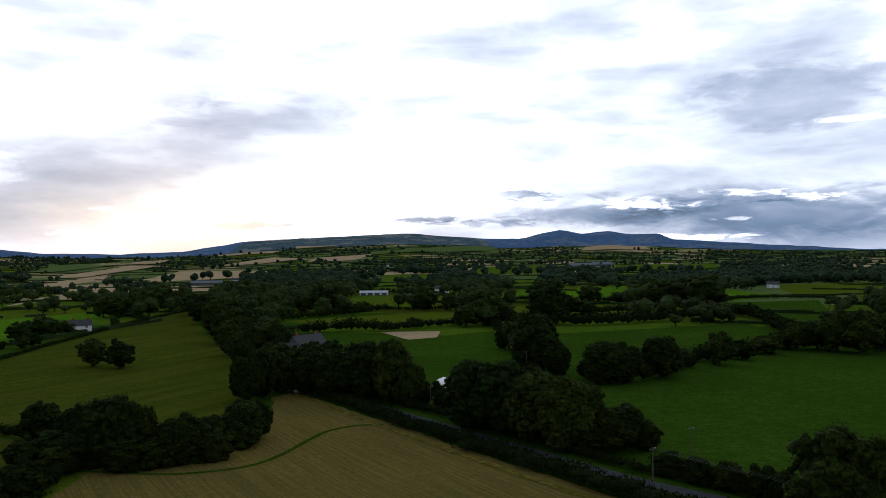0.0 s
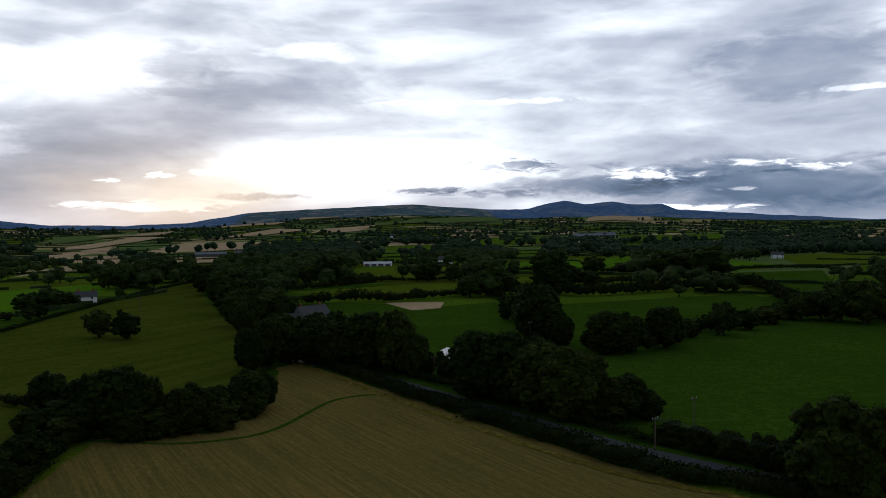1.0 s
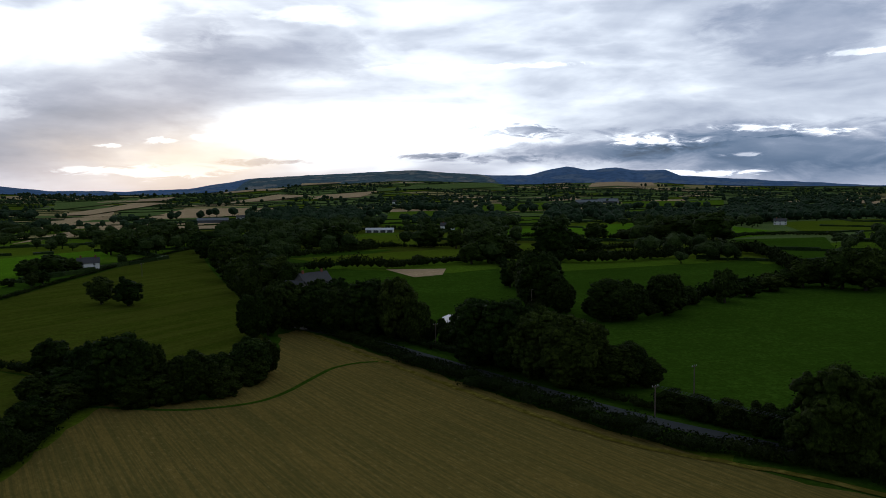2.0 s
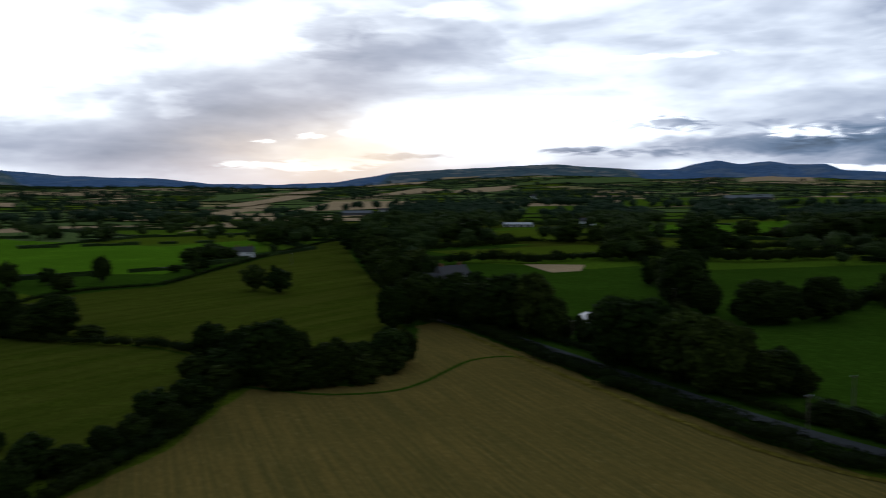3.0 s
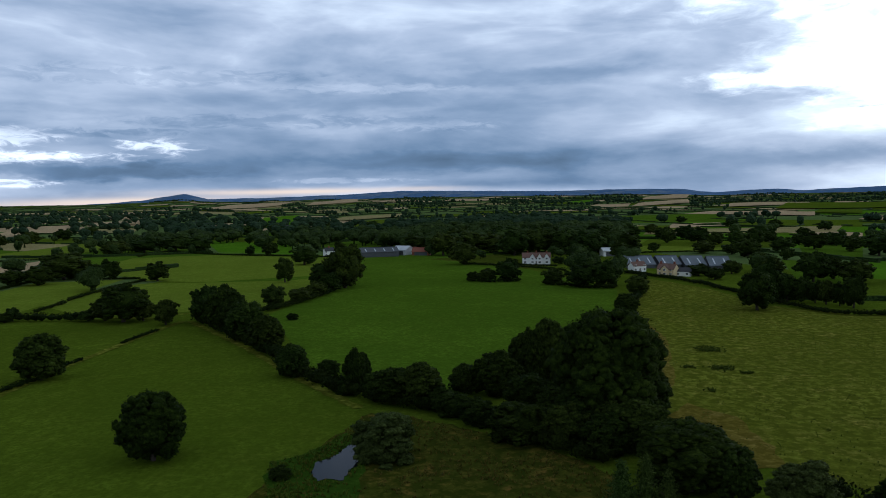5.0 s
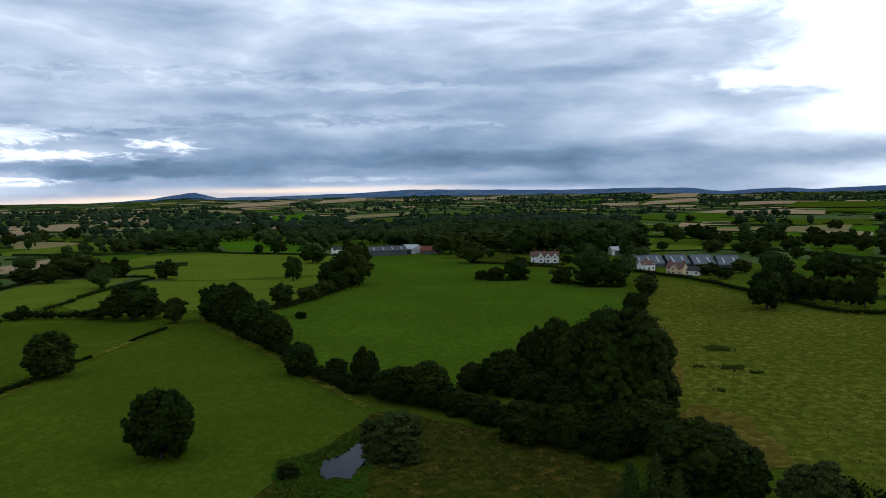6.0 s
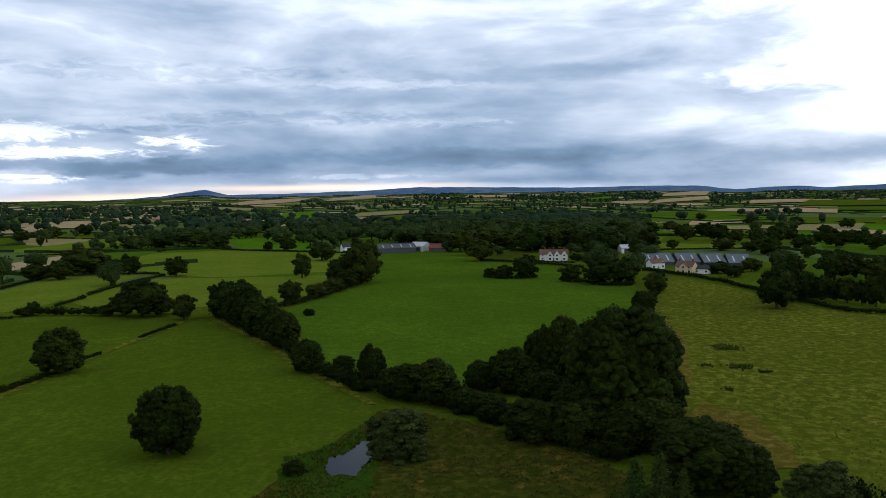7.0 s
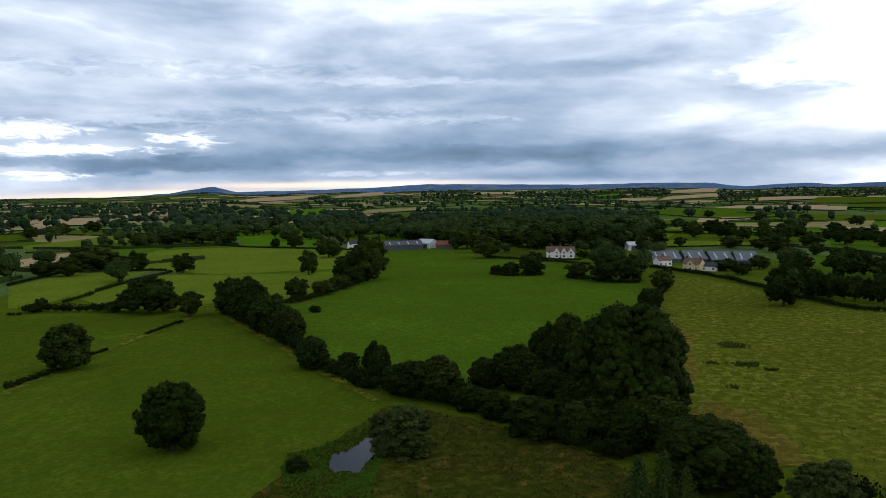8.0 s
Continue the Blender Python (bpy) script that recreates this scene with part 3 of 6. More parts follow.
def crop(x, y):
    """What grows in a field at that place."""
    k, r, a = grid_rng.random(), math.hypot(x, y), az_of(x, y)
    dry = (0.30 if 14 < a < 50 else 0.16 if a < 14 else 0.22) * (1.0 if r < 1700 else 1.15)
    if r < 420:
        return "meadow" if a < 30 else "olive"
    if k < dry and r > 900:
        return "straw" if k < dry * 0.7 else "barley"
    if k < dry + 0.12 and r < 1800:
        return "bright" if 50 < a < 90 else "lush"
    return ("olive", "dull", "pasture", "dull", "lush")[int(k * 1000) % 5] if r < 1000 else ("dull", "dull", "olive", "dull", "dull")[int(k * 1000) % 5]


keys = {k: n for n, k in enumerate(grid)}
g_faces, g_mats, cells = [], [], []
for (i, j) in grid:
    q = [(i, j), (i + 1, j), (i + 1, j + 1), (i, j + 1)]
    if all(k in keys for k in q):
        g_faces.append([keys[k] for k in q])
        cx, cy = sum(grid[k][0] for k in q) / 4, sum(grid[k][1] for k in q) / 4
        kind = crop(cx, cy)
        if g_mats and grid_rng.random() < 0.25:
            kind = cells[-1][2]
        g_mats.append(MAT_KEYS.index(kind))
        cells.append((cx, cy, kind, q))
ground = new("ground", mesh_of("ground", grid.values(), g_faces, [GREENS[k] for k in MAT_KEYS], g_mats))
tagged(ground, "patchwork of green pasture and pale stubble fields to the hills", "ground", kind="structure")


def ragged(pts, step, amount, seed):
    """An outline with more corners, each pushed a little out of line."""
    r, out = random.Random(seed), []
    for (x0, y0), (x1, y1) in zip(pts, pts[1:] + pts[:1]):
        n = max(1, int(math.hypot(x1 - x0, y1 - y0) / step))
        for k in range(n):
            t = k / n
            out.append((x0 + (x1 - x0) * t + r.uniform(-amount, amount), y0 + (y1 - y0) * t + r.uniform(-amount, amount)))
    return out


def sheet(name, pts, mat, z, label, category):
    """A field or pool: a level sheet over its outline."""
    bm = bmesh.new()
    f = bm.faces.new([bm.verts.new((x, y, z)) for x, y in pts])
    f.normal_update()
    if f.normal.z < 0:
        f.normal_flip()
    bmesh.ops.triangulate(bm, faces=bm.faces)
    me = bpy.data.meshes.new(name)
    bm.to_mesh(me)
    bm.free()
    me.materials.append(mat)
    return tagged(new(name, me), label, category, kind="structure")


FIELD_LABELS = {"hayfield": "pale green recently cut hayfield between low hedges", "parched": "parched yellow-brown patch of the cattle pasture", "meadow": "dark green grazed meadow between tall hedges", "lush": "short lush green grazing pasture between hedges", "bright": "bright green regrown grass field inside hedges",
                "pasture": "olive green mown pasture with faint mowing lines", "rough": "rough tussocky yellow-green cattle pasture",
                "marsh": "rough brown and green marshy ground by the pond", "olive": "olive green pasture enclosed by hedgerows",
                "dull": "dull green pasture enclosed by hedgerows, haze in its colour", "straw": "pale harvested straw-coloured corn field",
                "barley": "pale yellow-green ripe barley field", "stubble": "tan mown hay field with curving swath lines"}
for n, (kind, pts, lift_z) in enumerate(((f[0], f[1], f[2]) for f in FIELDS.values()), 1):
    sheet("field_%d" % n, ragged(pts, 3.0, 0.7, n) if kind in ("marsh", "rough", "parched", "stubble", "meadow") else pts, M_STUBBLE if kind == "stubble" else GREENS[kind], lift_z, FIELD_LABELS[kind], "field")


FAR_FIELDS = [
    # crop and four corners of the fields that catch the light far off
    ('straw', [(-705.1, 1402.1), (-851.6, 2172.8), (-765.0, 2153.9), (-655.5, 1452.3)]),
    ('straw', [(-494.7, 1259.6), (-564.7, 1731.8), (-411.6, 1704.6), (-352.2, 1393.5)]),
    ('straw', [(-593.2, 2078.7), (-537.9, 2586.6), (-399.6, 2437.4), (-474.6, 2129.5)]),
    ('straw', [(-541.0, 936.9), (-629.5, 1269.8), (-656.2, 1561.2), (-575.5, 1351.9)]),
    ('straw', [(-386.4, 694.6), (-433.7, 886.6), (-443.1, 1149.4), (-384.2, 986.6)]),
    ('straw', [(-357.7, 2180.7), (-368.8, 2470.6), (-202.7, 2674.3), (-229.0, 2254.3)]),
    ('straw', [(-643.0, 3605.0), (-739.5, 4235.7), (-541.3, 4265.4), (-487.8, 3887.3)]),
    ('straw', [(648.1, 3311.2), (855.4, 4214.0), (1145.3, 4144.6), (961.4, 3388.2)]),
    ('barley', [(999.8, 3155.4), (1145.7, 3616.9), (1287.7, 3568.8), (1139.0, 3188.7)]),
    ('straw', [(1088.4, 4159.8), (1102.4, 4156.0), (1229.0, 4120.4), (1201.4, 4128.7)]),
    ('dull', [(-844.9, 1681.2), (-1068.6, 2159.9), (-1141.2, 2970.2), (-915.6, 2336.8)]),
    ('straw', [(-963.7, 2173.7), (-1081.4, 2524.0), (-992.5, 2917.7), (-842.5, 2372.7)]),
    ('lush', [(-95.6, 1009.2), (-89.9, 1462.6), (18.2, 1497.3), (-11.5, 1143.2)]),
    ('lush', [(76.1, 1447.3), (101.2, 1798.8), (262.9, 1867.2), (225.4, 1520.8)]),
    ('lush', [(370.2, 1541.6), (436.4, 1818.0), (715.1, 1920.9), (605.1, 1624.5)]),
    ('lush', [(105.5, 1013.4), (145.9, 1353.4), (190.5, 1388.3), (139.3, 1042.9)]),
    ('olive', [(407.4, 882.5), (466.0, 994.1), (603.5, 1044.7), (517.3, 894.9)]),
    ('straw', [(-902.9, 3209.4), (-931.9, 3495.9), (-641.2, 3320.6), (-610.1, 2935.3)]),
    ('straw', [(812.9, 1723.5), (902.1, 1898.3), (973.8, 1929.9), (898.3, 1779.8)]),
    ('barley', [(-448.6, 4276.2), (-417.4, 4279.1), (-198.6, 4294.8), (-198.7, 4295.0)]),
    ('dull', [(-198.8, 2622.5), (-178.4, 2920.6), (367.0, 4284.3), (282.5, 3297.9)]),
    ('straw', [(887.6, 1708.8), (1035.2, 1965.8), (1016.0, 1761.6), (922.2, 1598.6)]),
    ('straw', [(-2284.1, -1030.6), (-3011.9, -1188.7), (-3461.7, -1038.0), (-2639.4, -916.2)]),
    ('barley', [(-1483.4, -388.2), (-1717.4, -409.4), (-1878.2, -297.5), (-1701.3, -263.2)]),
    ('straw', [(-2865.2, -826.0), (-3406.2, -941.9), (-4200.7, -918.7), (-3260.8, -713.5)]),
    ('straw', [(-2245.3, 303.9), (-2566.7, 374.2), (-3005.7, 624.8), (-2512.1, 522.3)]),
    ('straw', [(-2239.3, 216.7), (-2453.5, 246.1), (-2518.9, 340.9), (-2250.3, 296.7)]),
    ('bright', [(-2573.6, 148.7), (-2844.6, 174.5), (-3029.8, 271.8), (-2723.0, 244.3)]),
    ('straw', [(-2127.1, 536.5), (-2371.6, 614.1), (-2454.0, 864.5), (-2177.7, 781.7)]),
    ('straw', [(-1091.1, 197.1), (-1259.5, 236.2), (-1286.9, 316.2), (-1147.6, 297.6)]),
    ('straw', [(-966.9, 296.4), (-1043.2, 323.2), (-908.3, 379.0), (-808.8, 337.5)]),
    ('lush', [(-1288.8, 147.5), (-1581.8, 192.1), (-1647.2, 393.3), (-1325.4, 343.6)]),
    ('olive', [(-1187.4, 315.9), (-1364.6, 367.5), (-1300.8, 542.2), (-1069.0, 445.8)]),
    ('straw', [(-1017.7, -778.0), (-1197.0, -852.0), (-1335.0, -802.0), (-1144.4, -707.1)]),
    ('straw', [(-1335.0, -802.0), (-1488.2, -881.1), (-1673.4, -851.4), (-1438.8, -756.2)]),
    ('bright', [(-1263.6, -449.7), (-1728.2, -600.6), (-1855.7, -557.3), (-1364.9, -410.4)]),
    ('olive', [(-1257.8, -300.2), (-1474.6, -340.4), (-1580.4, -232.7), (-1327.8, -215.7)]),
    ('straw', [(-3209.3, -327.6), (-3605.9, -341.2), (-3658.6, -157.9), (-3246.4, -152.0)]),
    ('barley', [(-4296.0, -185.2), (-4297.2, -153.9), (-4299.5, 64.0), (-4299.5, 64.0)]),
    ('olive', [(-1623.9, 583.2), (-1804.7, 659.9), (-1751.7, 729.6), (-1552.2, 646.7)]),
    ('straw', [(-445.3, -342.0), (-504.5, -382.6), (-579.1, -388.6), (-503.3, -342.4)]),
    ('olive', [(-712.7, 101.8), (-816.7, 128.7), (-759.5, 235.9), (-673.3, 209.0)]),
    ('barley', [(-916.3, 138.0), (-1031.4, 163.0), (-1110.9, 437.6), (-937.4, 361.2)]),
    ('straw', [(-1654.5, 335.6), (-1807.8, 421.4), (-1667.2, 601.1), (-1482.7, 534.5)]),
    ('straw', [(-2961.8, 429.2), (-3595.3, 573.3), (-4206.1, 887.7), (-3191.3, 649.2)]),
    ('straw', [(-1324.4, 544.6), (-1434.0, 614.6), (-1325.3, 711.3), (-1194.8, 641.3)]),
    ('olive', [(-1913.7, 596.2), (-2345.7, 769.1), (-2192.4, 1259.9), (-1762.2, 1012.6)]),
    ('straw', [(-2692.4, 1950.7), (-2866.0, 2106.4), (-2586.4, 2095.6), (-2344.0, 1873.6)]),
    ('lush', [(-1290.3, 741.3), (-1480.5, 922.4), (-1108.9, 986.5), (-980.2, 872.1)]),
    ('straw', [(-1052.0, 948.0), (-1195.7, 1105.3), (-1083.7, 1231.4), (-964.6, 1096.3)]),
    ('straw', [(-1236.5, 1308.8), (-1343.1, 1455.7), (-1210.3, 1486.1), (-1066.1, 1309.3)]),
]


def draped(name, corners, mat, label, lift_z):
    """A far field laid over the rising land."""
    c = [np.array(p) for p in corners]
    nu, nv, v = 14, 6, []
    for i in range(nu + 1):
        for j in range(nv + 1):
            a, b = i / nu, j / nv
            x, y = (c[0] * (1 - a) + c[3] * a) * (1 - b) + (c[1] * (1 - a) + c[2] * a) * b
            v.append((x, y, height(x, y) + lift_z + 2.2 * smooth_step(1300, 1700, math.hypot(x, y))))
    f = [(i * (nv + 1) + j, (i + 1) * (nv + 1) + j, (i + 1) * (nv + 1) + j + 1, i * (nv + 1) + j + 1) for i in range(nu) for j in range(nv)]
    me = mesh_of(name, v, f, [mat])
    if me.polygons[0].normal.z < 0:
        me.flip_normals()
    return tagged(new(name, me), label, "field", kind="structure")


for n, (kind, pts) in enumerate(FAR_FIELDS, len(FIELDS) + 1):
    draped("field_%d" % n, pts, GREENS[kind], FIELD_LABELS[kind], 0.15 + 0.004 * (n - len(FIELDS)))


def ribbon(name, line, width, mat, z, label, category):
    """A strip along a line on the ground."""
    v, f = [], []
    for n, (x, y) in enumerate(line):
        x0, y0 = line[max(0, n - 1)]
        x1, y1 = line[min(len(line) - 1, n + 1)]
        d = math.hypot(x1 - x0, y1 - y0)
        nx, ny = -(y1 - y0) / d * width / 2, (x1 - x0) / d * width / 2
        v += [(x + nx, y + ny, z), (x - nx, y - ny, z)]
    f = [(2 * n, 2 * n + 1, 2 * n + 3, 2 * n + 2) for n in range(len(line) - 1)]
    me = mesh_of(name, v, f, [mat])
    if me.polygons[0].normal.z < 0:
        me.flip_normals()
    return tagged(new(name, me), label, category, kind="structure")


def curve_line(pts, step=6.0):
    """A smooth line through some points."""
    out = []
    P = [pts[0]] + list(pts) + [pts[-1]]
    for k in range(1, len(P) - 2):
        p0, p1, p2, p3 = (np.array(p) for p in P[k - 1:k + 3])
        n = max(2, int(np.linalg.norm(p2 - p1) / step))
        for s in range(n):
            t = s / n
            q = 0.5 * (2 * p1 + (p2 - p0) * t + (2 * p0 - 5 * p1 + 4 * p2 - p3) * t * t + (3 * p1 - p0 - 3 * p2 + p3) * t ** 3)
            out.append((float(q[0]), float(q[1])))
    out.append(tuple(pts[-1]))
    return out


ROAD = curve_line([(-166.0, 556.2), (-89.5, 350.1), (-52.0, 263.6), (-25.5, 236.2), (-3.9, 208.1), (15.6, 181.3), (36.4, 153.8), (48.3, 141.1), (60.4, 130.3), (71.0, 119.9), (120, 85), (190, 50)])
ribbon("verge", ROAD, 7.0, GREENS["meadow"], 0.10, "grass verge along the narrow country lane", "verge")
ribbon("road", ROAD, 4.4, M_ASPHALT, 0.13, "grey tarmac country lane between hedges", "road")
TRACK = curve_line([(-78.9, 162.6), (-64.3, 159.7), (-53.2, 158.6), (-41.1, 163.1), (-35.4, 171.3), (-31.2, 184.7), (-27.2, 196.0), (-20.4, 201.6), (-13.6, 202.1)], 3.0)
ribbon("grass_strip", TRACK, 1.4, GREENS["meadow"], 0.12, "thin green uncut strip curving over the hay field", "grass strip")
for pts in ([(-123.9, -36.9), (-128.3, -37.3), (-129.7, -35.6), (-132.5, -34.4), (-137.0, -33.6), (-140.4, -32.8), (-135.6, -31.1), (-131.7, -29.4), (-126.2, -29.6), (-124.2, -30.5), (-119.7, -30.5), (-120.2, -33.3), (-119.3, -34.7)], [(1.1, 272.1), (3.2, 278.2), (5.6, 276.8), (5.7, 263.7), (4.0, 250.7), (1.6, 255.0)]):
    ring = ragged(pts, 0.9, 0.3, 5)
    sheet("pond_water", ring, M_WATER, 0.22, "still pond water reflecting the grey sky", "pond")

for line in ([(-160.0, -126.0), (-176.0, -127.6), (-200.0, -130.0), (-232.0, -131.0), (-262.0, -132.2), (-281.0, -132.0)],
             [(-281.0, -129.0), (-233.0, -90.0), (-192.0, -60.0), (-163.0, -37.0)], [(-293.0, -178.0), (-288.0, -150.0), (-300.0, -140.0), (-322.0, -111.0)]):
    ribbon("field_margin", [(x + math.sin(n * 1.7) * 0.4, y + math.cos(n * 2.3) * 0.4) for n, (x, y) in enumerate(curve_line(line, 3.0))], 2.6, GREENS["rough"], 0.16, "uncut strip of rough grass along the field boundary", "grass strip")

HEADLAND = curve_line([(-45.0, 248.0), (-16.6, 204.2), (6.2, 170.6), (30.6, 137.2), (46.6, 124.6), (64.2, 111.2), (94.0, 71.0)], 3.0)
ribbon("field_margin", [(x + math.sin(n * 1.7) * 0.3, y + math.cos(n * 2.3) * 0.3) for n, (x, y) in enumerate(HEADLAND)], 1.7, GREENS["parched"], 0.17, "pale dry grass margin between hay field and hedge", "grass strip")

# ---- far hills ----
hv, hf = [], []
AZ0, AZ1, NA = -60.0, 165.0, 450
for n in range(NA + 1):
    a = AZ0 + (AZ1 - AZ0) * n / NA
    sx, sy = -math.sin(radians(a)), math.cos(radians(a))
    e = crest(sx, sy) + 0.05 * noise.noise(Vector((a * 0.7, 0, 0))) + 0.03 * noise.noise(Vector((a * 2.9, 4, 0)))
    for k, r in enumerate((4050, 4250, 4450, 4650, 4850)):
        full = max(-3.0, 46 + 4650 * math.tan(radians(e)))
        f = (0.0, 0.55, 0.86, 1.0, 0.6)[k]
        w = 1 + 0.18 * noise.noise(Vector((a * 0.35, k * 0.8, 7.0))) * (1 if 0 < k < 3 else 0)
        hv.append((sx * r, sy * r, full * f * w - (4 if k == 0 else 0)))
for n in range(NA):
    for k in range(4):
        q = n * 5 + k
        hf.append((q, q + 5, q + 6, q + 1))
hills = new("far_hills", mesh_of("far_hills", hv, hf, [M_HILL_HAZE], smooth=True))
tagged(hills, "wooded hills along the far skyline, painted haze blue-grey", "hills", kind="structure")


def ridge(a0, a1, label):
    """A nearer farmed ridge that runs out into the plain at both ends."""
    v, f, n = [], [], int((a1 - a0) * 4)
    for q in range(n + 1):
        a = a0 + (a1 - a0) * q / n
        sx, sy = -math.sin(radians(a)), math.cos(radians(a))
        e = crest(sx, sy) + 0.03 + 0.04 * noise.noise(Vector((a * 1.3, 2.0, 0)))
        full = max(0.0, 46 + 4400 * math.tan(radians(e))) * smooth_step(0, 4.5, a - a0) * smooth_step(0, 4.5, a1 - a) - 2.0
        for k, r in enumerate((3900, 4050, 4200, 4400, 4600)):
            w = 1 + 0.2 * noise.noise(Vector((a * 0.5, k * 0.8, 3.0))) * (1 if 0 < k < 3 else 0)
            v.append((sx * r, sy * r, full * (0.25, 0.5, 0.78, 1.0, 0.5)[k] * w))
    for q in range(n):
        f += [(q * 5 + k, q * 5 + 5 + k, q * 5 + 6 + k, q * 5 + 1 + k) for k in range(4)]
    return tagged(new("ridge", mesh_of("ridge", v, f, [M_RIDGE_HAZE], smooth=True)), label, "hill", kind="structure")


ridge(-7.5, 17.5, "long farmed ridge with woods below the sunset, haze in its colour")
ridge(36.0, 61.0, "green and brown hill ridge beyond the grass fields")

# ---- trees ----


def ico(sub):
    bm = bmesh.new()
    bmesh.ops.create_icosphere(bm, subdivisions=sub, radius=1.0)
    v = np.array([p.co[:] for p in bm.verts])
    f = np.array([[p.index for p in q.verts] for q in bm.faces])
    bm.free()
    return v, f


ICO1, ICO2 = ico(1), ico(2)


def leaves(points, normals, size, r):
    """Leaf sprays: small bent quads lying loosely along the crown's surface."""
    n = len(points)
    a = r.normal(size=(n, 3))
    nn = normals + 0.55 * r.normal(size=(n, 3))
    nn /= np.linalg.norm(nn, axis=1, keepdims=True)
    t = np.cross(nn, a)
    t /= np.linalg.norm(t, axis=1, keepdims=True)
    s = np.cross(nn, t)
    k = size * r.uniform(0.55, 1.35, size=(n, 1))
    p = points
    quad = np.stack([p - t * k, p - s * k * 0.62, p + t * k, p + s * k * 0.62], axis=1)
    return quad.reshape(-1, 3), np.arange(4 * n).reshape(n, 4)


def crown_mesh(name, seed, lobes, clumps, sprays, leaf, mat, low=0.16, shape=1.0):
    """A crown one unit high and wide: boughs of foliage round the limbs, each bough a heap of leafy clumps under loose sprays."""
    r = np.random.default_rng(seed)
    cen, rad = [], []
    mid, tall = (1.0 + low) / 2, (1.0 - low) / 2
    for n in range(lobes):
        z = 1 - 2 * (n + 0.5) / lobes
        a = n * 2.399 + r.uniform(-0.4, 0.4)
        q = math.sqrt(max(0.0, 1 - z * z)) ** shape * r.uniform(0.72, 1.14)
        k = r.uniform(0.13, 0.22)
        cen.append(((0.5 - k) * q * math.cos(a), (0.5 - k) * q * math.sin(a), mid + (tall - k * 0.85) * z * r.uniform(0.85, 1.08)))
        rad.append(k)
    v, f, nv = [], [], 0
    core = ICO2[0] * (1 + 0.10 * r.normal(size=(len(ICO2[0]), 1))) * np.array([0.33, 0.33, tall * 0.72]) + np.array([0, 0, mid])
    v.append(core); f += ICO2[1].tolist(); nv += len(core)
    per = max(3, sprays // (lobes * clumps))
    for c, q in zip(np.array(cen), rad):
        heart = ICO1[0] * (1 + 0.15 * r.normal(size=(len(ICO1[0]), 1))) * q * 0.72 + c
        v.append(heart); f += (ICO1[1] + nv).tolist(); nv += len(heart)
        out = np.array([c[0], c[1], (c[2] - mid) * 0.8 + 0.12])
        out /= np.linalg.norm(out) + 1e-6
        for b in range(clumps):
            d = r.normal(size=3) + 0.9 * out
            d /= np.linalg.norm(d)
            g = q * r.uniform(0.18, 0.36)
            p = c + d * q * r.uniform(0.62, 0.88) * np.array([1, 1, 0.9])
            lump = ICO1[0] * (1 + 0.2 * r.normal(size=(len(ICO1[0]), 1))) * g * np.array([1.1, 1.1, 0.8]) + p
            v.append(lump); f += (ICO1[1] + nv).tolist(); nv += len(lump)
            e = r.normal(size=(per, 3)) + 0.5 * d + np.array([0, 0, 0.35])
            e /= np.linalg.norm(e, axis=1, keepdims=True)
            lv, lf = leaves(p + e * g * r.uniform(0.85, 1.40, size=(per, 1)), e, leaf, r)
            v.append(lv); f += (lf + nv).tolist(); nv += len(lv)
    return mesh_of(name, np.concatenate(v), f, [mat], smooth=True)


def tube(p, q, r0, r1, n=7):
    p, q = Vector(p), Vector(q)
    rot = (q - p).to_track_quat("Z", "Y")
    ring = [(rot @ Vector((math.cos(k * math.tau / n), math.sin(k * math.tau / n), 0))) for k in range(n)]
    v = [p + w * r0 for w in ring] + [q + w * r1 for w in ring]
    return v, [(k, (k + 1) % n, n + (k + 1) % n, n + k) for k in range(n)]


def trunk_mesh(name, seed, low=0.16, thick=0.032):
    r = random.Random(seed)
    v, f = [], []
    runs = [((0, 0, -0.02), (0.01, 0, low + 0.12), thick * 1.25, thick * 0.8), ((0.01, 0, low + 0.12), (r.uniform(-0.04, 0.04), 0.02, 0.72), thick * 0.8, thick * 0.2)]
    for k in range(6):
        a = k * 1.05 + r.uniform(0, 0.6)
        z = low + 0.06 + 0.05 * k
        runs.append(((0.01, 0, z), (0.30 * math.cos(a), 0.30 * math.sin(a), z + 0.22), thick * 0.5, thick * 0.12))
    for p, q, r0, r1 in runs:
        tv, tf = tube(p, q, r0, r1)
        f += [tuple(i + len(v) for i in t) for t in tf]
        v += tv
    return mesh_of(name, v, f, [M_BARK], smooth=True)


OAKS = [(trunk_mesh("trunk", 40 + k), crown_mesh("crown", 40 + k, 26 + 2 * k, 21, 9500, 0.0135, M_LEAF[k % 2], 0.0, 0.92)) for k in range(5)]
BUSHES = [(trunk_mesh("stem", 60 + k, 0.02, 0.03), crown_mesh("foliage", 60 + k, 20, 18, 5600, 0.0155, M_LEAF[(1, 1, 0)[k]], -0.16, 0.8)) for k in range(3)]
WILLOWS = [(trunk_mesh("stem", 70, 0.02, 0.03), crown_mesh("foliage", 71, 30, 22, 11000, 0.0125, M_LEAF[2], -0.34, 0.5))]
GREAT = [(trunk_mesh("trunk", 95), crown_mesh("crown", 95, 46, 30, 24000, 0.0094, M_LEAF[0], 0.0, 0.85))]


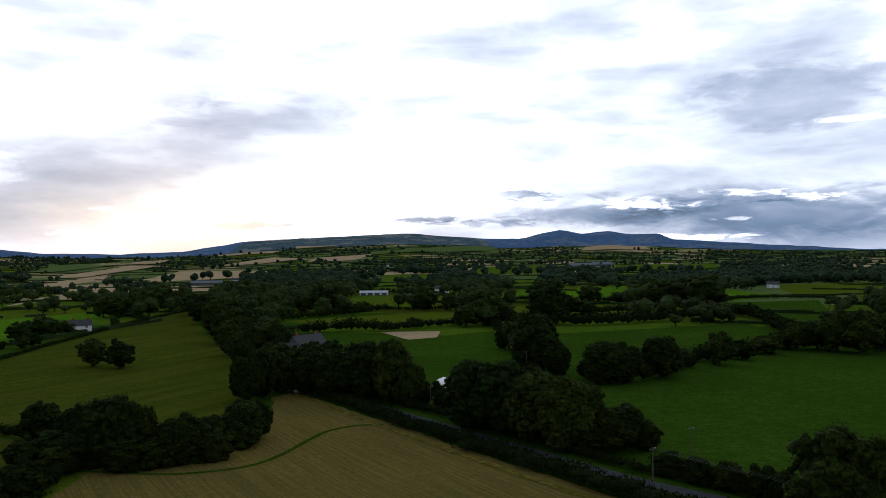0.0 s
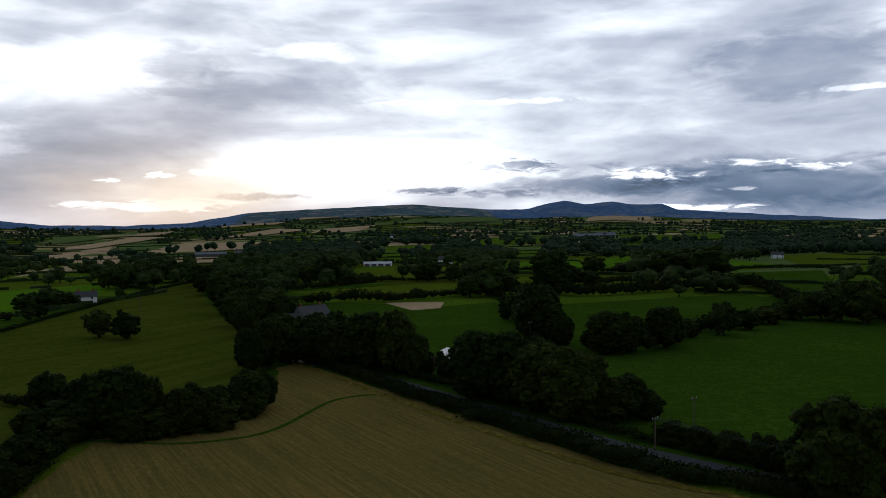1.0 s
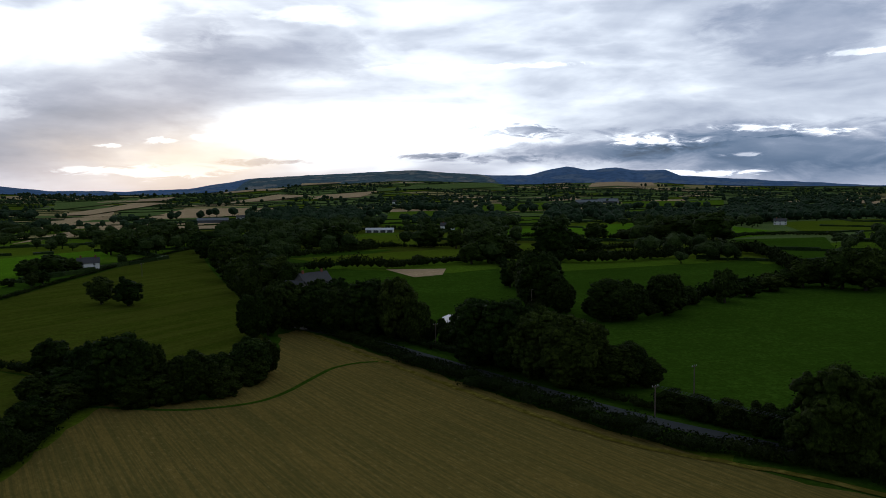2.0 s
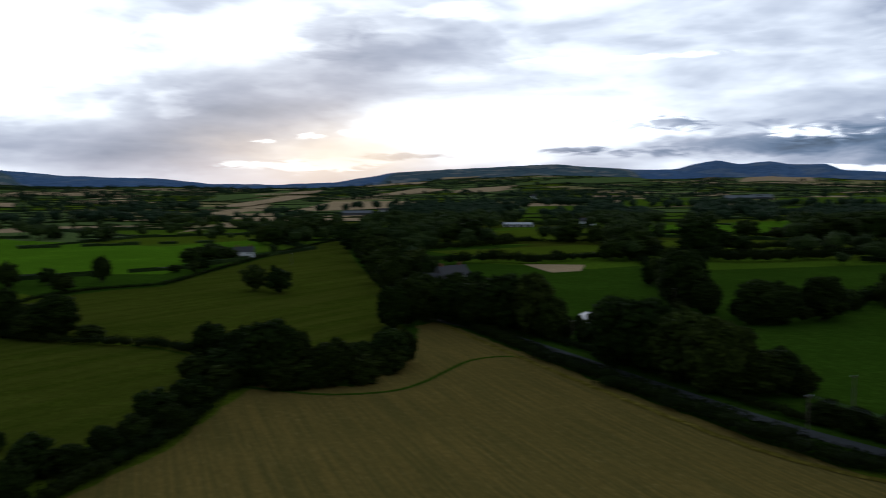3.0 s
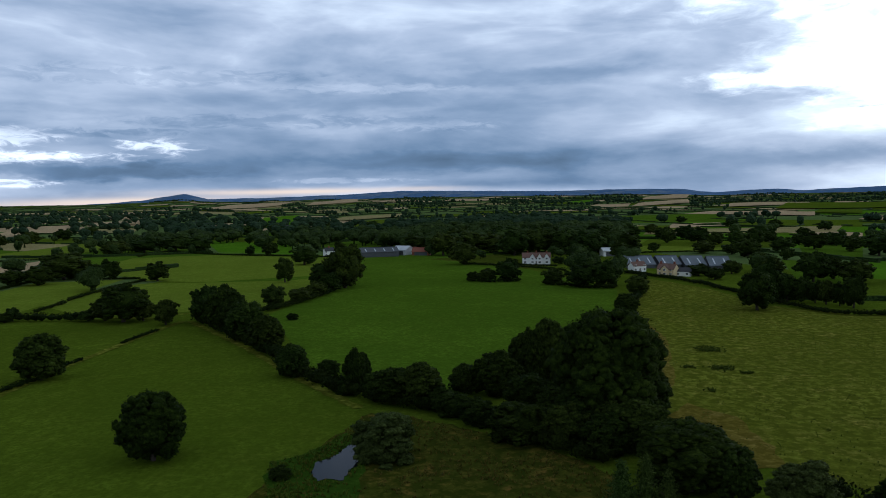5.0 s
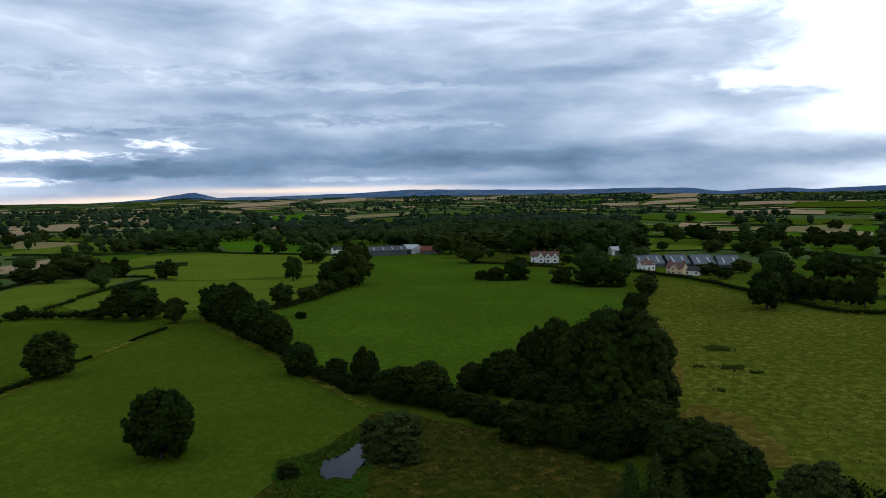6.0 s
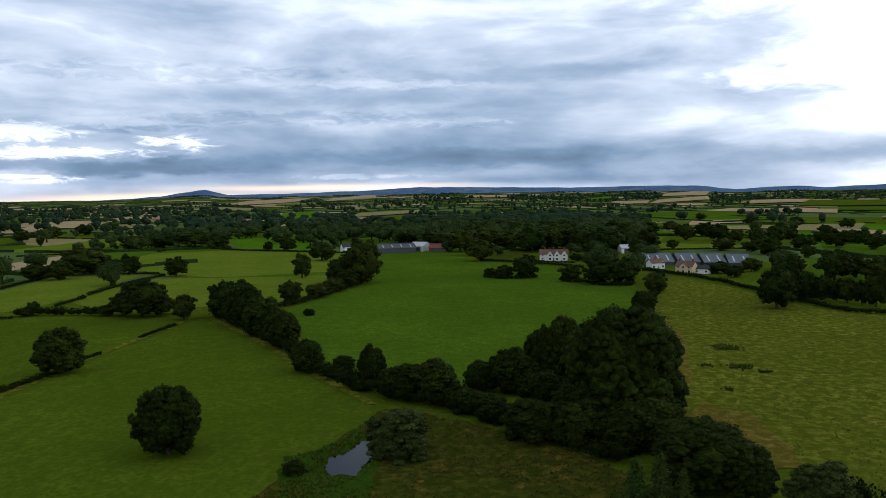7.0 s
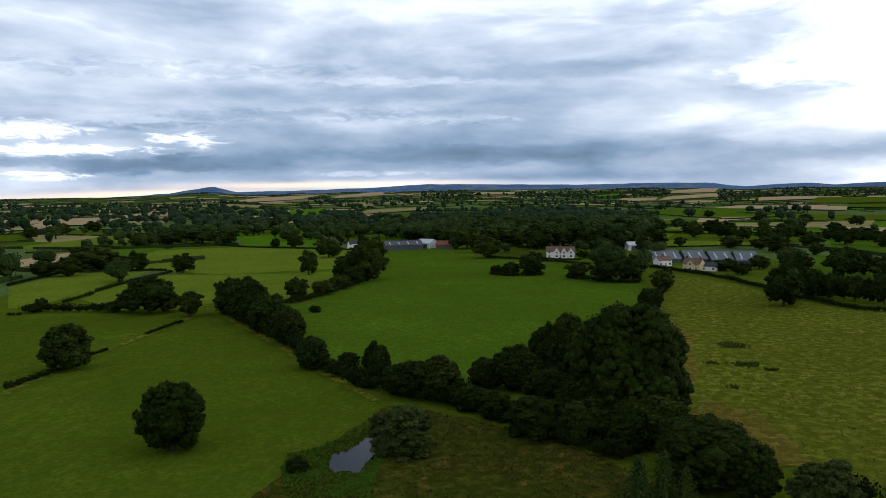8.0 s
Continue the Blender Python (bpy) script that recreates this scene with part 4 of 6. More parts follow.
def conifer_mesh(name, seed):
    """A young spruce: tiers of drooping sprays round a pointed core."""
    r = np.random.default_rng(seed)
    v, f, nv = [], [], 0
    for k in range(11):
        z = 0.06 + 0.085 * k
        reach = 0.47 * (1 - z) + 0.03
        n = 9
        for b in range(n):
            a = b * math.tau / n + k * 0.7 + r.uniform(-0.2, 0.2)
            m = 26 - k
            t = r.uniform(0.1, 1.0, m)
            p = np.stack([np.cos(a) * reach * t, np.sin(a) * reach * t, z + 0.05 - 0.09 * t * t + 0.02 * r.normal(size=m)], axis=1)
            p[:, :2] += r.normal(size=(m, 2)) * 0.035 * t[:, None]
            lv, lf = leaves(p, np.tile([0.0, 0.0, 1.0], (m, 1)), 0.028, r)
            v.append(lv); f += (lf + nv).tolist(); nv += len(lv)
    core = ICO1[0] * np.array([0.2, 0.2, 0.46]) + np.array([0, 0, 0.46])
    core[:, :2] *= np.clip(1.2 - core[:, 2:], 0.05, 1)
    v.append(core); f += (ICO1[1] + nv).tolist()
    return mesh_of(name, np.concatenate(v), f, [M_CONIFER])


CONIFERS = [(trunk_mesh("trunk", 96, 0.02, 0.02), conifer_mesh("foliage", 96))]
MIDS = [(trunk_mesh("trunk", 80 + k), crown_mesh("crown", 80 + k, 15, 9, 1300, 0.021, M_LEAF[k % 2], 0.02, 0.88)) for k in range(4)]
TREE_RNG = random.Random(21)


def stand(name, kinds, x, y, h, w, label, category, group):
    trunk, crown = kinds[TREE_RNG.randrange(len(kinds))]
    top = new(name)
    top.empty_display_size = 0.2
    top.matrix_world = pose(x, y, 0, 0, 0, TREE_RNG.uniform(0, 360)) @ Matrix.Diagonal((w * 1.12, w * TREE_RNG.uniform(0.92, 1.12), h * 1.02, 1))
    child(trunk.name.split(".")[0], trunk, top)
    child(crown.name.split(".")[0], crown, top)
    return tagged(top, label, category, group)


TREES = [
    # name, kind, label, group, then rows of x, y, height, width
    ('oak_tree', 'oak', 'pair of broad dark green oaks alone in the hillside pasture', 'pasture trees', [
        (-139.0, 313.7, 11.7, 12.6), (-125.8, 308.5, 11.7, 12.8)]),
    ('oak_tree', 'oak', 'tall dark green broadleaf tree overhanging the lane', 'lane trees', [
        (-50.0, 252.8, 15.6, 15.3), (-42.1, 250.8, 14.0, 12.8), (-31.8, 243.7, 15.1, 14.6), (-21.8, 237.9, 18.4, 16.5),
        (-12.7, 231.4, 18.9, 13.9), (-6.8, 226.2, 13.0, 9.2), (-2.9, 227.5, 7.2, 5.1), (9.8, 197.5, 17.1, 16.0),
        (17.2, 191.7, 18.3, 16.2), (24.3, 183.7, 16.8, 16.2), (30.9, 174.0, 16.2, 15.9), (38.5, 173.7, 10.4, 14.0),
        (43.6, 174.5, 10.5, 11.5), (47.7, 174.3, 6.5, 8.3), (2.5, 224.0, 6.2, 6.7), (-17.3, 243.4, 13.4, 12.3),
        (-38.3, 257.1, 11.8, 13.1), (-27.3, 252.3, 14.0, 12.8), (21.7, 200.1, 12.7, 14.8), (29.4, 191.3, 11.4, 14.0),
        (13.8, 206.5, 13.3, 13.7)]),
    ('tree', 'oak', 'dark green hedgerow tree at the edge of the hay field', 'field edge trees', [
        (-94.5, 185.3, 10.1, 11.1), (-82.8, 178.0, 10.5, 9.3), (-70.1, 166.4, 15.1, 15.0), (-65.2, 170.1, 11.6, 8.9),
        (-54.8, 167.5, 10.6, 10.7), (-52.6, 179.8, 7.5, 8.1), (-46.5, 185.1, 10.1, 11.1), (-43.7, 189.7, 8.9, 6.4),
        (-79.1, 160.5, 5.4, 8.4), (-77.2, 143.0, 7.4, 7.0), (-73.5, 128.5, 5.6, 5.8), (-58.7, 169.9, 6.5, 6.4)]),
    ('tree', 'oak', 'dark green garden tree before the stone farmhouse', 'farmhouse trees', [
        (-50.5, 318.0, 9.5, 10.5), (-58.0, 312.0, 8.0, 9.5), (-66.5, 318.0, 10.0, 10.0), (-43.0, 326.0, 9.0, 10.0)]),
    ('bush', 'bush', 'small dark green sallow bush at the pool beside the lane', 'pond bushes', [
        (0.8, 243.0, 4.6, 3.8), (6.0, 248.0, 5.4, 4.4), (3.2, 236.0, 3.2, 3.4)]),
    ('bush', 'bush', 'dense dark green thorn bush under the hedgerow trees', 'field edge trees', [
        (-84.7, 169.6, 6.7, 10.2), (-75.4, 165.7, 6.9, 9.3), (-65.5, 162.8, 6.9, 10.4), (-60.0, 164.4, 5.9, 9.3),
        (-49.1, 169.7, 6.5, 8.3), (-45.4, 180.7, 5.9, 8.1), (-88.6, 166.0, 6.3, 8.7)]),
    ('tree', 'oak', 'dark green tree in the row along the pasture edge', 'avenue trees', [
        (-177.1, 572.1, 16.9, 21.1), (-148.1, 502.0, 19.3, 22.3), (-125.6, 444.0, 21.0, 19.7), (-105.3, 387.9, 19.6, 18.7),
        (-90.1, 344.3, 17.4, 15.3), (-78.8, 314.2, 16.4, 12.8), (-81.1, 349.7, 14.8, 15.6), (-78.1, 370.4, 15.2, 16.5),
        (-68.0, 349.1, 13.8, 13.0), (-58.0, 235.5, 14.5, 10.5), (-54.8, 242.8, 16.4, 12.7), (-114.6, 437.1, 16.2, 19.4),
        (-99.5, 407.8, 16.7, 18.1), (-98.2, 436.2, 12.9, 16.1), (-206.2, 643.8, 15.7, 19.0)]),
    ('tree', 'oak', 'dark green broadleaf tree between the hedged pastures', 'hedgerow trees', [
        (38.8, 294.2, 21.3, 18.6), (35.8, 314.0, 21.1, 14.0), (44.9, 280.4, 12.0, 10.4), (58.5, 261.7, 14.3, 17.5),
        (66.2, 263.7, 13.4, 12.8), (81.2, 272.6, 15.3, 15.2), (97.6, 296.0, 7.5, 9.2), (113.2, 301.2, 13.7, 13.4),
        (128.2, 316.3, 8.5, 11.7), (145.3, 333.0, 8.2, 14.8), (159.4, 347.7, 8.3, 12.9), (164.6, 343.5, 13.3, 15.3),
        (179.0, 337.0, 18.8, 21.3), (186.2, 331.1, 19.7, 20.9), (198.5, 336.0, 17.2, 17.5), (175.2, 346.9, 12.9, 15.4),
        (33.0, 354.1, 11.9, 10.5)]),
    ('tree', 'bush', 'low dark bushy tree beside the lane', 'lane trees', [
        (65.0, 124.6, 15.8, 14.2), (68.9, 121.5, 14.9, 12.0), (47.8, 155.1, 4.3, 7.0), (51.3, 148.5, 5.1, 6.7),
        (55.7, 143.7, 5.3, 6.5), (59.7, 137.9, 6.4, 6.2), (62.2, 133.2, 6.7, 7.0)]),
    ('tree', 'oak', 'dark green tree in the far hedgerows', 'hedgerow trees', [
        (-6.2, 607.9, 18.9, 24.7), (20.0, 468.0, 13.9, 19.0), (31.1, 478.2, 21.9, 26.5), (74.1, 486.6, 26.6, 30.6),
        (138.5, 674.6, 15.9, 24.9), (-97.1, 586.9, 16.9, 20.8), (-81.3, 585.6, 21.2, 25.1), (-105.4, 561.4, 10.4, 10.4),
        (-62.7, 589.6, 7.4, 17.4), (-54.9, 600.3, 8.0, 15.5), (100.1, 709.7, 18.3, 30.4), (193.9, 654.7, 18.4, 29.0),
        (211.2, 653.1, 21.2, 31.3), (224.3, 624.8, 26.7, 39.2), (166.7, 671.8, 10.4, 24.8), (91.6, 536.5, 15.9, 23.8),
        (107.2, 535.3, 11.9, 19.8), (13.6, 594.5, 15.4, 17.6), (-12.6, 470.2, 6.3, 9.7), (48.3, 539.8, 10.0, 19.9)]),
    ('tree', 'oak', 'dark green tree around the white farmhouse', 'farmhouse trees', [
        (-222.5, 414.8, 10.2, 15.4), (-217.1, 428.5, 11.8, 19.0), (-214.6, 443.2, 8.2, 16.4), (-200.9, 376.7, 7.0, 8.4),
        (-201.2, 388.3, 7.2, 8.6), (-240.4, 561.9, 15.8, 16.6), (-229.7, 561.1, 16.6, 18.7), (-222.5, 586.2, 17.3, 19.5),
        (-219.4, 614.1, 18.1, 20.4), (-218.5, 644.9, 16.7, 16.7), (-212.4, 377.3, 4.2, 8.4)]),
    ('tree', 'bush', 'dense dark green hedgerow bush at the edge of the hay field', 'field edge trees', [
        (-84.6, 105.3, 6.8, 8.1), (-79.1, 107.4, 5.1, 6.8), (-78.0, 114.0, 6.1, 6.7), (-77.3, 121.2, 5.6, 7.0),
        (-80.0, 133.1, 6.9, 8.7), (-77.6, 141.7, 6.8, 9.8), (-81.8, 96.9, 6.2, 6.7)]),
    ('tree', 'oak', 'dark green hedgerow tree between two pastures', 'hedgerow trees', [
        (-156.4, 207.3, 13.2, 14.7), (-162.1, 204.7, 8.6, 12.0), (-180.8, 220.6, 8.4, 9.3), (-218.6, 294.5, 9.0, 10.2),
        (-244.2, 319.3, 8.5, 9.5), (-225.2, 332.3, 13.1, 9.8), (-145.0, 207.2, 4.3, 8.6), (-255.6, 307.8, 10.3, 10.3)]),
    ('oak_tree', 'oak', 'round dark green oak alone in the mown pasture', 'pasture trees', [
        (-127.6, -66.8, 12.4, 11.8), (-186.0, -127.0, 12.0, 12.6)]),
    ('willow_bush', 'willow', 'round grey-green willow bush at the pond edge', 'pond bushes', [
        (-130.6, -25.4, 8.6, 10.6)]),
    ('oak_tree', 'great', 'huge dark green oak above the marsh hedge', 'marsh trees', [
        (-152.6, 16.3, 23.6, 20.2)]),
    ('tree', 'oak', 'dark green oak beside the huge one', 'marsh trees', [
        (-155.8, 22.9, 12.1, 12.5)]),
    ('spruce_tree', 'conifer', 'young pale green spruce below the marsh trees', 'marsh trees', [
        (-110.5, 13.2, 7.8, 7.4), (-111.8, 16.9, 8.2, 6.4), (-111.0, 20.0, 6.4, 5.6)]),
    ('tree', 'oak', 'dense dark green tree in the marsh hedgerow', 'marsh trees', [
        (-189.2, 5.4, 15.5, 10.9), (-187.1, 0.1, 13.3, 8.6), (-175.8, -7.3, 10.2, 11.8), (-177.9, -14.7, 6.8, 8.0),
        (-138.3, 19.7, 9.0, 11.1), (-119.5, 24.8, 10.6, 15.2), (-116.2, 30.3, 8.2, 8.8), (-176.0, -40.2, 10.5, 6.7),
        (-167.7, -29.9, 8.1, 9.6), (-166.3, -23.6, 9.4, 10.1), (-170.3, -34.6, 6.6, 7.1), (-136.3, 13.7, 7.2, 9.0),
        (-128.6, 23.1, 8.6, 9.4), (-147.3, 9.5, 8.3, 10.3), (-162.2, 0.1, 8.6, 10.2), (-144.4, 16.1, 8.1, 9.0),
        (-158.5, 5.6, 7.1, 10.0)]),
    ('bush', 'bush', 'low dark green thorn bush in the marsh hedge', 'marsh trees', [
        (-143.0, -1.8, 7.6, 12.3), (-140.4, 7.0, 7.7, 9.9), (-159.7, -15.7, 4.6, 8.4), (-153.2, -9.9, 5.3, 8.0),
        (-175.8, -42.9, 4.1, 6.1), (-163.0, -19.1, 5.0, 7.4), (-120.3, -41.2, 2.1, 3.8), (-285.9, -89.7, 2.6, 4.8),
        (-195.9, -52.2, 3.8, 6.0), (-148.7, 4.2, 4.5, 8.8), (-139.2, 11.5, 4.7, 8.2)]),
    ('willow_bush', 'willow', 'grey-green sallow bush beside the cattle pasture', 'marsh trees', [
        (-111.0, 38.9, 7.9, 9.1)]),
    ('tree', 'oak', 'dark green tree in the hedge between two pastures', 'hedgerow trees', [
        (-276.6, -120.1, 14.9, 13.3), (-260.9, -106.2, 15.9, 15.2), (-242.9, -92.3, 12.9, 14.1), (-224.7, -79.3, 10.8, 11.3),
        (-192.1, -61.1, 8.5, 9.2), (-283.5, -118.0, 8.8, 13.2), (-319.4, -108.4, 10.1, 11.8), (-335.9, -101.9, 6.7, 12.3),
        (-356.0, -99.6, 7.6, 10.8), (-373.8, -97.2, 10.0, 12.8), (-390.9, -94.0, 24.6, 21.3), (-390.8, -104.6, 14.3, 17.8),
        (-403.9, -101.8, 17.8, 15.3), (-418.1, -134.8, 14.4, 12.1)]),
    ('tree', 'oak', 'dark green tree in the far hedgerows', 'hedgerow trees', [
        (-279.3, -155.0, 15.3, 20.3), (-281.8, -163.9, 9.0, 13.4), (-282.4, -148.6, 8.9, 11.6), (-273.4, -135.1, 9.9, 9.9),
        (-281.5, -170.9, 4.5, 10.1), (-427.6, -214.8, 11.7, 15.4), (-437.5, -249.6, 12.4, 14.5), (-437.8, -279.4, 17.1, 33.0),
        (-444.4, -272.3, 10.6, 21.1), (-406.9, -275.5, 11.1, 16.9), (-404.0, -289.3, 9.7, 14.6), (-694.6, -329.0, 14.6, 32.4),
        (-669.2, -295.2, 15.5, 28.5), (-630.2, -232.5, 8.2, 10.6), (-629.0, -214.6, 11.6, 15.4), (-532.8, -156.8, 13.8, 22.3),
        (-673.4, -349.5, 13.2, 31.6), (-638.8, -358.1, 13.5, 25.1), (-280.4, -201.6, 5.7, 6.8), (-277.5, -203.2, 3.8, 6.7)]),
    ('tree', 'oak', 'dark green tree on the grazing pasture', 'hedgerow trees', [
        (-528.2, -41.9, 15.3, 21.5), (-420.3, -9.3, 12.4, 14.9), (-420.3, -21.0, 7.2, 12.4), (-426.2, -28.9, 5.1, 7.9),
        (-391.3, 28.2, 12.9, 17.7), (-391.3, 39.3, 14.2, 15.6), (-403.8, 14.6, 8.9, 12.4), (-358.2, 51.2, 9.3, 11.9),
        (-294.6, 38.0, 8.8, 9.4), (-270.4, 32.6, 6.9, 7.9), (-312.1, 90.9, 16.0, 16.4), (-445.9, 97.7, 6.7, 15.9),
        (-455.1, 118.4, 8.1, 12.9), (-425.2, 101.9, 6.7, 12.1)]),
    ('tree', 'oak', 'tall rounded mid-green tree at the edge of the wood', 'wood edge trees', [
        (-612.8, -65.4, 18.7, 25.0), (-649.7, -46.6, 18.3, 27.8), (-641.6, -28.1, 17.0, 28.3), (-609.0, -8.0, 20.6, 27.7),
        (-625.9, 11.4, 20.6, 27.4), (-618.3, 31.3, 20.7, 27.9), (-599.5, 47.4, 19.6, 26.1), (-640.8, 68.0, 19.4, 27.8),
        (-633.2, 82.3, 17.8, 26.4), (-682.4, -98.3, 14.3, 25.4), (-733.5, -129.5, 15.4, 27.4), (-709.9, -59.8, 19.4, 31.5),
        (-706.1, -20.5, 20.7, 31.1), (-718.2, 20.8, 20.9, 31.4), (-713.5, 66.6, 20.6, 31.0), (-571.1, 68.6, 13.2, 14.8),
        (-552.7, 36.6, 12.5, 16.1), (-525.6, 22.8, 5.4, 10.0), (-526.8, -7.7, 3.9, 7.7)]),
    ('tree', 'oak', 'dark green tree among the hedged fields beyond the farm', 'far field trees', [
        (-748.4, 135.3, 14.4, 18.2), (-812.3, 165.3, 15.0, 23.1), (-718.6, 172.9, 12.2, 16.3), (-686.4, 182.9, 14.6, 18.4),
        (-699.7, 201.5, 15.8, 21.7), (-746.4, 227.9, 12.6, 15.7), (-618.3, 198.9, 13.0, 17.4), (-711.1, 242.8, 10.0, 14.9),
        (-653.3, 235.2, 14.6, 20.1), (-693.0, 267.7, 11.6, 16.4), (-626.2, 253.5, 13.0, 17.4), (-936.4, 149.8, 12.1, 17.4),
        (-887.7, 123.4, 11.5, 16.6), (-1059.3, 331.7, 11.9, 20.8), (-983.4, 366.5, 12.3, 20.5), (-1108.5, 287.4, 11.0, 20.4),
        (-1303.9, 258.0, 11.1, 20.4), (-859.4, 297.8, 9.6, 15.6), (-1024.7, -340.6, 14.1, 21.9), (-966.0, -359.5, 14.8, 22.2),
        (-1083.0, -283.8, 13.1, 21.3), (-1149.3, -230.4, 13.8, 20.7), (-869.8, -248.4, 14.5, 23.7), (-778.3, -568.5, 13.7, 18.7),
        (-842.1, -574.8, 14.7, 24.1), (-916.2, -582.1, 14.5, 24.6), (-1160.5, -861.4, 12.1, 20.4), (-1040.0, -616.6, 13.1, 21.3)]),
    ('tree', 'oak', 'dark green tree in the row behind the cattle pasture', 'hedgerow trees', [
        (-340.3, 111.6, 12.0, 10.8), (-336.9, 116.1, 10.7, 8.3), (-333.6, 120.6, 9.4, 7.5), (-328.6, 123.1, 10.4, 8.1),
        (-323.9, 126.7, 9.8, 6.8), (-317.7, 129.5, 13.8, 10.0), (-345.7, 108.7, 11.0, 9.8), (-439.0, 161.3, 12.9, 11.7),
        (-424.7, 163.0, 12.5, 10.4), (-471.3, 138.5, 11.7, 13.3), (-454.7, 141.3, 9.6, 12.8), (-576.2, 161.4, 14.3, 20.3),
        (-550.4, 180.1, 8.9, 10.8), (-745.2, 163.0, 15.9, 23.8), (-616.7, 139.2, 10.1, 19.7), (-637.9, 104.3, 7.8, 11.4),
        (-603.7, 156.8, 8.6, 15.0), (-825.7, 146.4, 13.0, 23.6)]),
    ('tree', 'oak', 'dark green hedgerow tree between rough pastures', 'hedgerow trees', [
        (-240.7, 159.7, 11.0, 10.5), (-149.6, 115.3, 8.0, 8.2), (-130.0, 105.3, 7.3, 8.4), (-108.9, 93.9, 10.4, 9.7),
        (-112.0, 79.1, 6.6, 9.1), (-108.4, 83.7, 7.6, 7.9), (-102.7, 96.6, 6.0, 5.4), (-102.4, 108.5, 4.6, 5.6),
        (-100.0, 114.0, 3.6, 5.1), (-110.3, 72.1, 5.5, 6.8), (-109.3, 51.2, 6.5, 7.3), (-106.8, 57.1, 5.6, 7.3),
        (-106.4, 64.2, 5.7, 7.4), (-312.7, 255.8, 13.1, 12.8), (-352.0, 300.9, 14.3, 12.9), (-304.7, 333.5, 15.6, 13.5),
        (-214.5, 231.2, 12.7, 10.5), (-174.4, 208.1, 15.1, 10.6), (-259.6, 312.2, 11.9, 10.5), (-278.4, 278.5, 7.5, 16.0),
        (-353.1, 250.6, 17.1, 18.7), (-334.9, 253.7, 13.5, 15.0), (-329.8, 99.2, 19.2, 14.1)]),
    ('tree', 'oak', 'dark green hedgerow tree below the pasture', 'hedgerow trees', [
        (-582.1, 254.2, 16.4, 23.5), (-711.9, 268.1, 11.3, 22.5), (-369.3, 222.9, 12.6, 15.7), (-441.7, 236.9, 11.1, 18.4),
        (-404.1, 194.3, 11.6, 16.6), (-336.9, 223.5, 11.8, 14.6), (-403.0, 165.2, 13.0, 19.4), (-412.9, 148.2, 16.3, 19.5)]),
]
KINDS = {"oak": OAKS, "bush": BUSHES, "willow": WILLOWS, "great": GREAT, "conifer": CONIFERS, "mid": MIDS}
for name, kind, label, group, rows in TREES:
    for x, y, h, w in rows:
        near = math.hypot(x, y) < 300
        use = KINDS["mid"] if kind == "oak" and not near else KINDS[kind]
        stand(name, use, x, y, h, w, label, name.split("_")[-1], group)

# ---- hedges ----


def hedge(line, h, w, dense, seed, label):
    """A hedge: thorn bushes grown into one another along the line, each a ragged lump of leaf sprays."""
    r = np.random.default_rng(seed)
    gap = max(w * 0.5, 1.0) * (1.0 if dense > 5 else 1.5)
    line = np.array(curve_line(line, gap))
    top = new("hedge")
    top.empty_display_size = 0.2
    top.location = (line[0][0], line[0][1], 0)
    origin = np.array([line[0][0], line[0][1], 0.0])
    v, f, nv = [], [], 0
    swell = 1.0
    for k, p in enumerate(line):
        swell = 0.75 * swell + 0.25 * r.uniform(0.65, 1.4)
        rx, rz = w * 0.5 * r.uniform(0.85, 1.2) * swell, h * 0.5 * r.uniform(0.85, 1.15) * swell
        c = np.array([p[0] + r.normal() * w * 0.1, p[1] + r.normal() * w * 0.1, rz * 0.9]) - origin
        size = np.array([max(rx, gap * 0.62), max(rx, gap * 0.62), rz])
        cv = ICO1[0] * (1 + 0.12 * r.normal(size=(len(ICO1[0]), 1))) * size * 0.68 + c
        v.append(cv); f.append(ICO1[1] + nv); nv += len(cv)
        n = int(dense * gap)
        d = r.normal(size=(n, 3))
        d[:, 2] = np.abs(d[:, 2]) - 0.2
        d /= np.linalg.norm(d, axis=1, keepdims=True)
        lv, lf = leaves(c + d * size * r.uniform(0.7, 1.15, (n, 1)), d, max(0.25 if dense > 25 else 0.40, 0.10 * h), r)
        v.append(lv); f.append(np.concatenate([lf[:, :3], lf[:, [0, 2, 3]]]) + nv); nv += len(lv)
        if k % 7 == 6 or k == len(line) - 1:
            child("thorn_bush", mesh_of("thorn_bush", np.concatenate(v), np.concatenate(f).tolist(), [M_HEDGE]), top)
            v, f, nv = [], [], 0
    return tagged(top, label, "hedge", "field hedges")


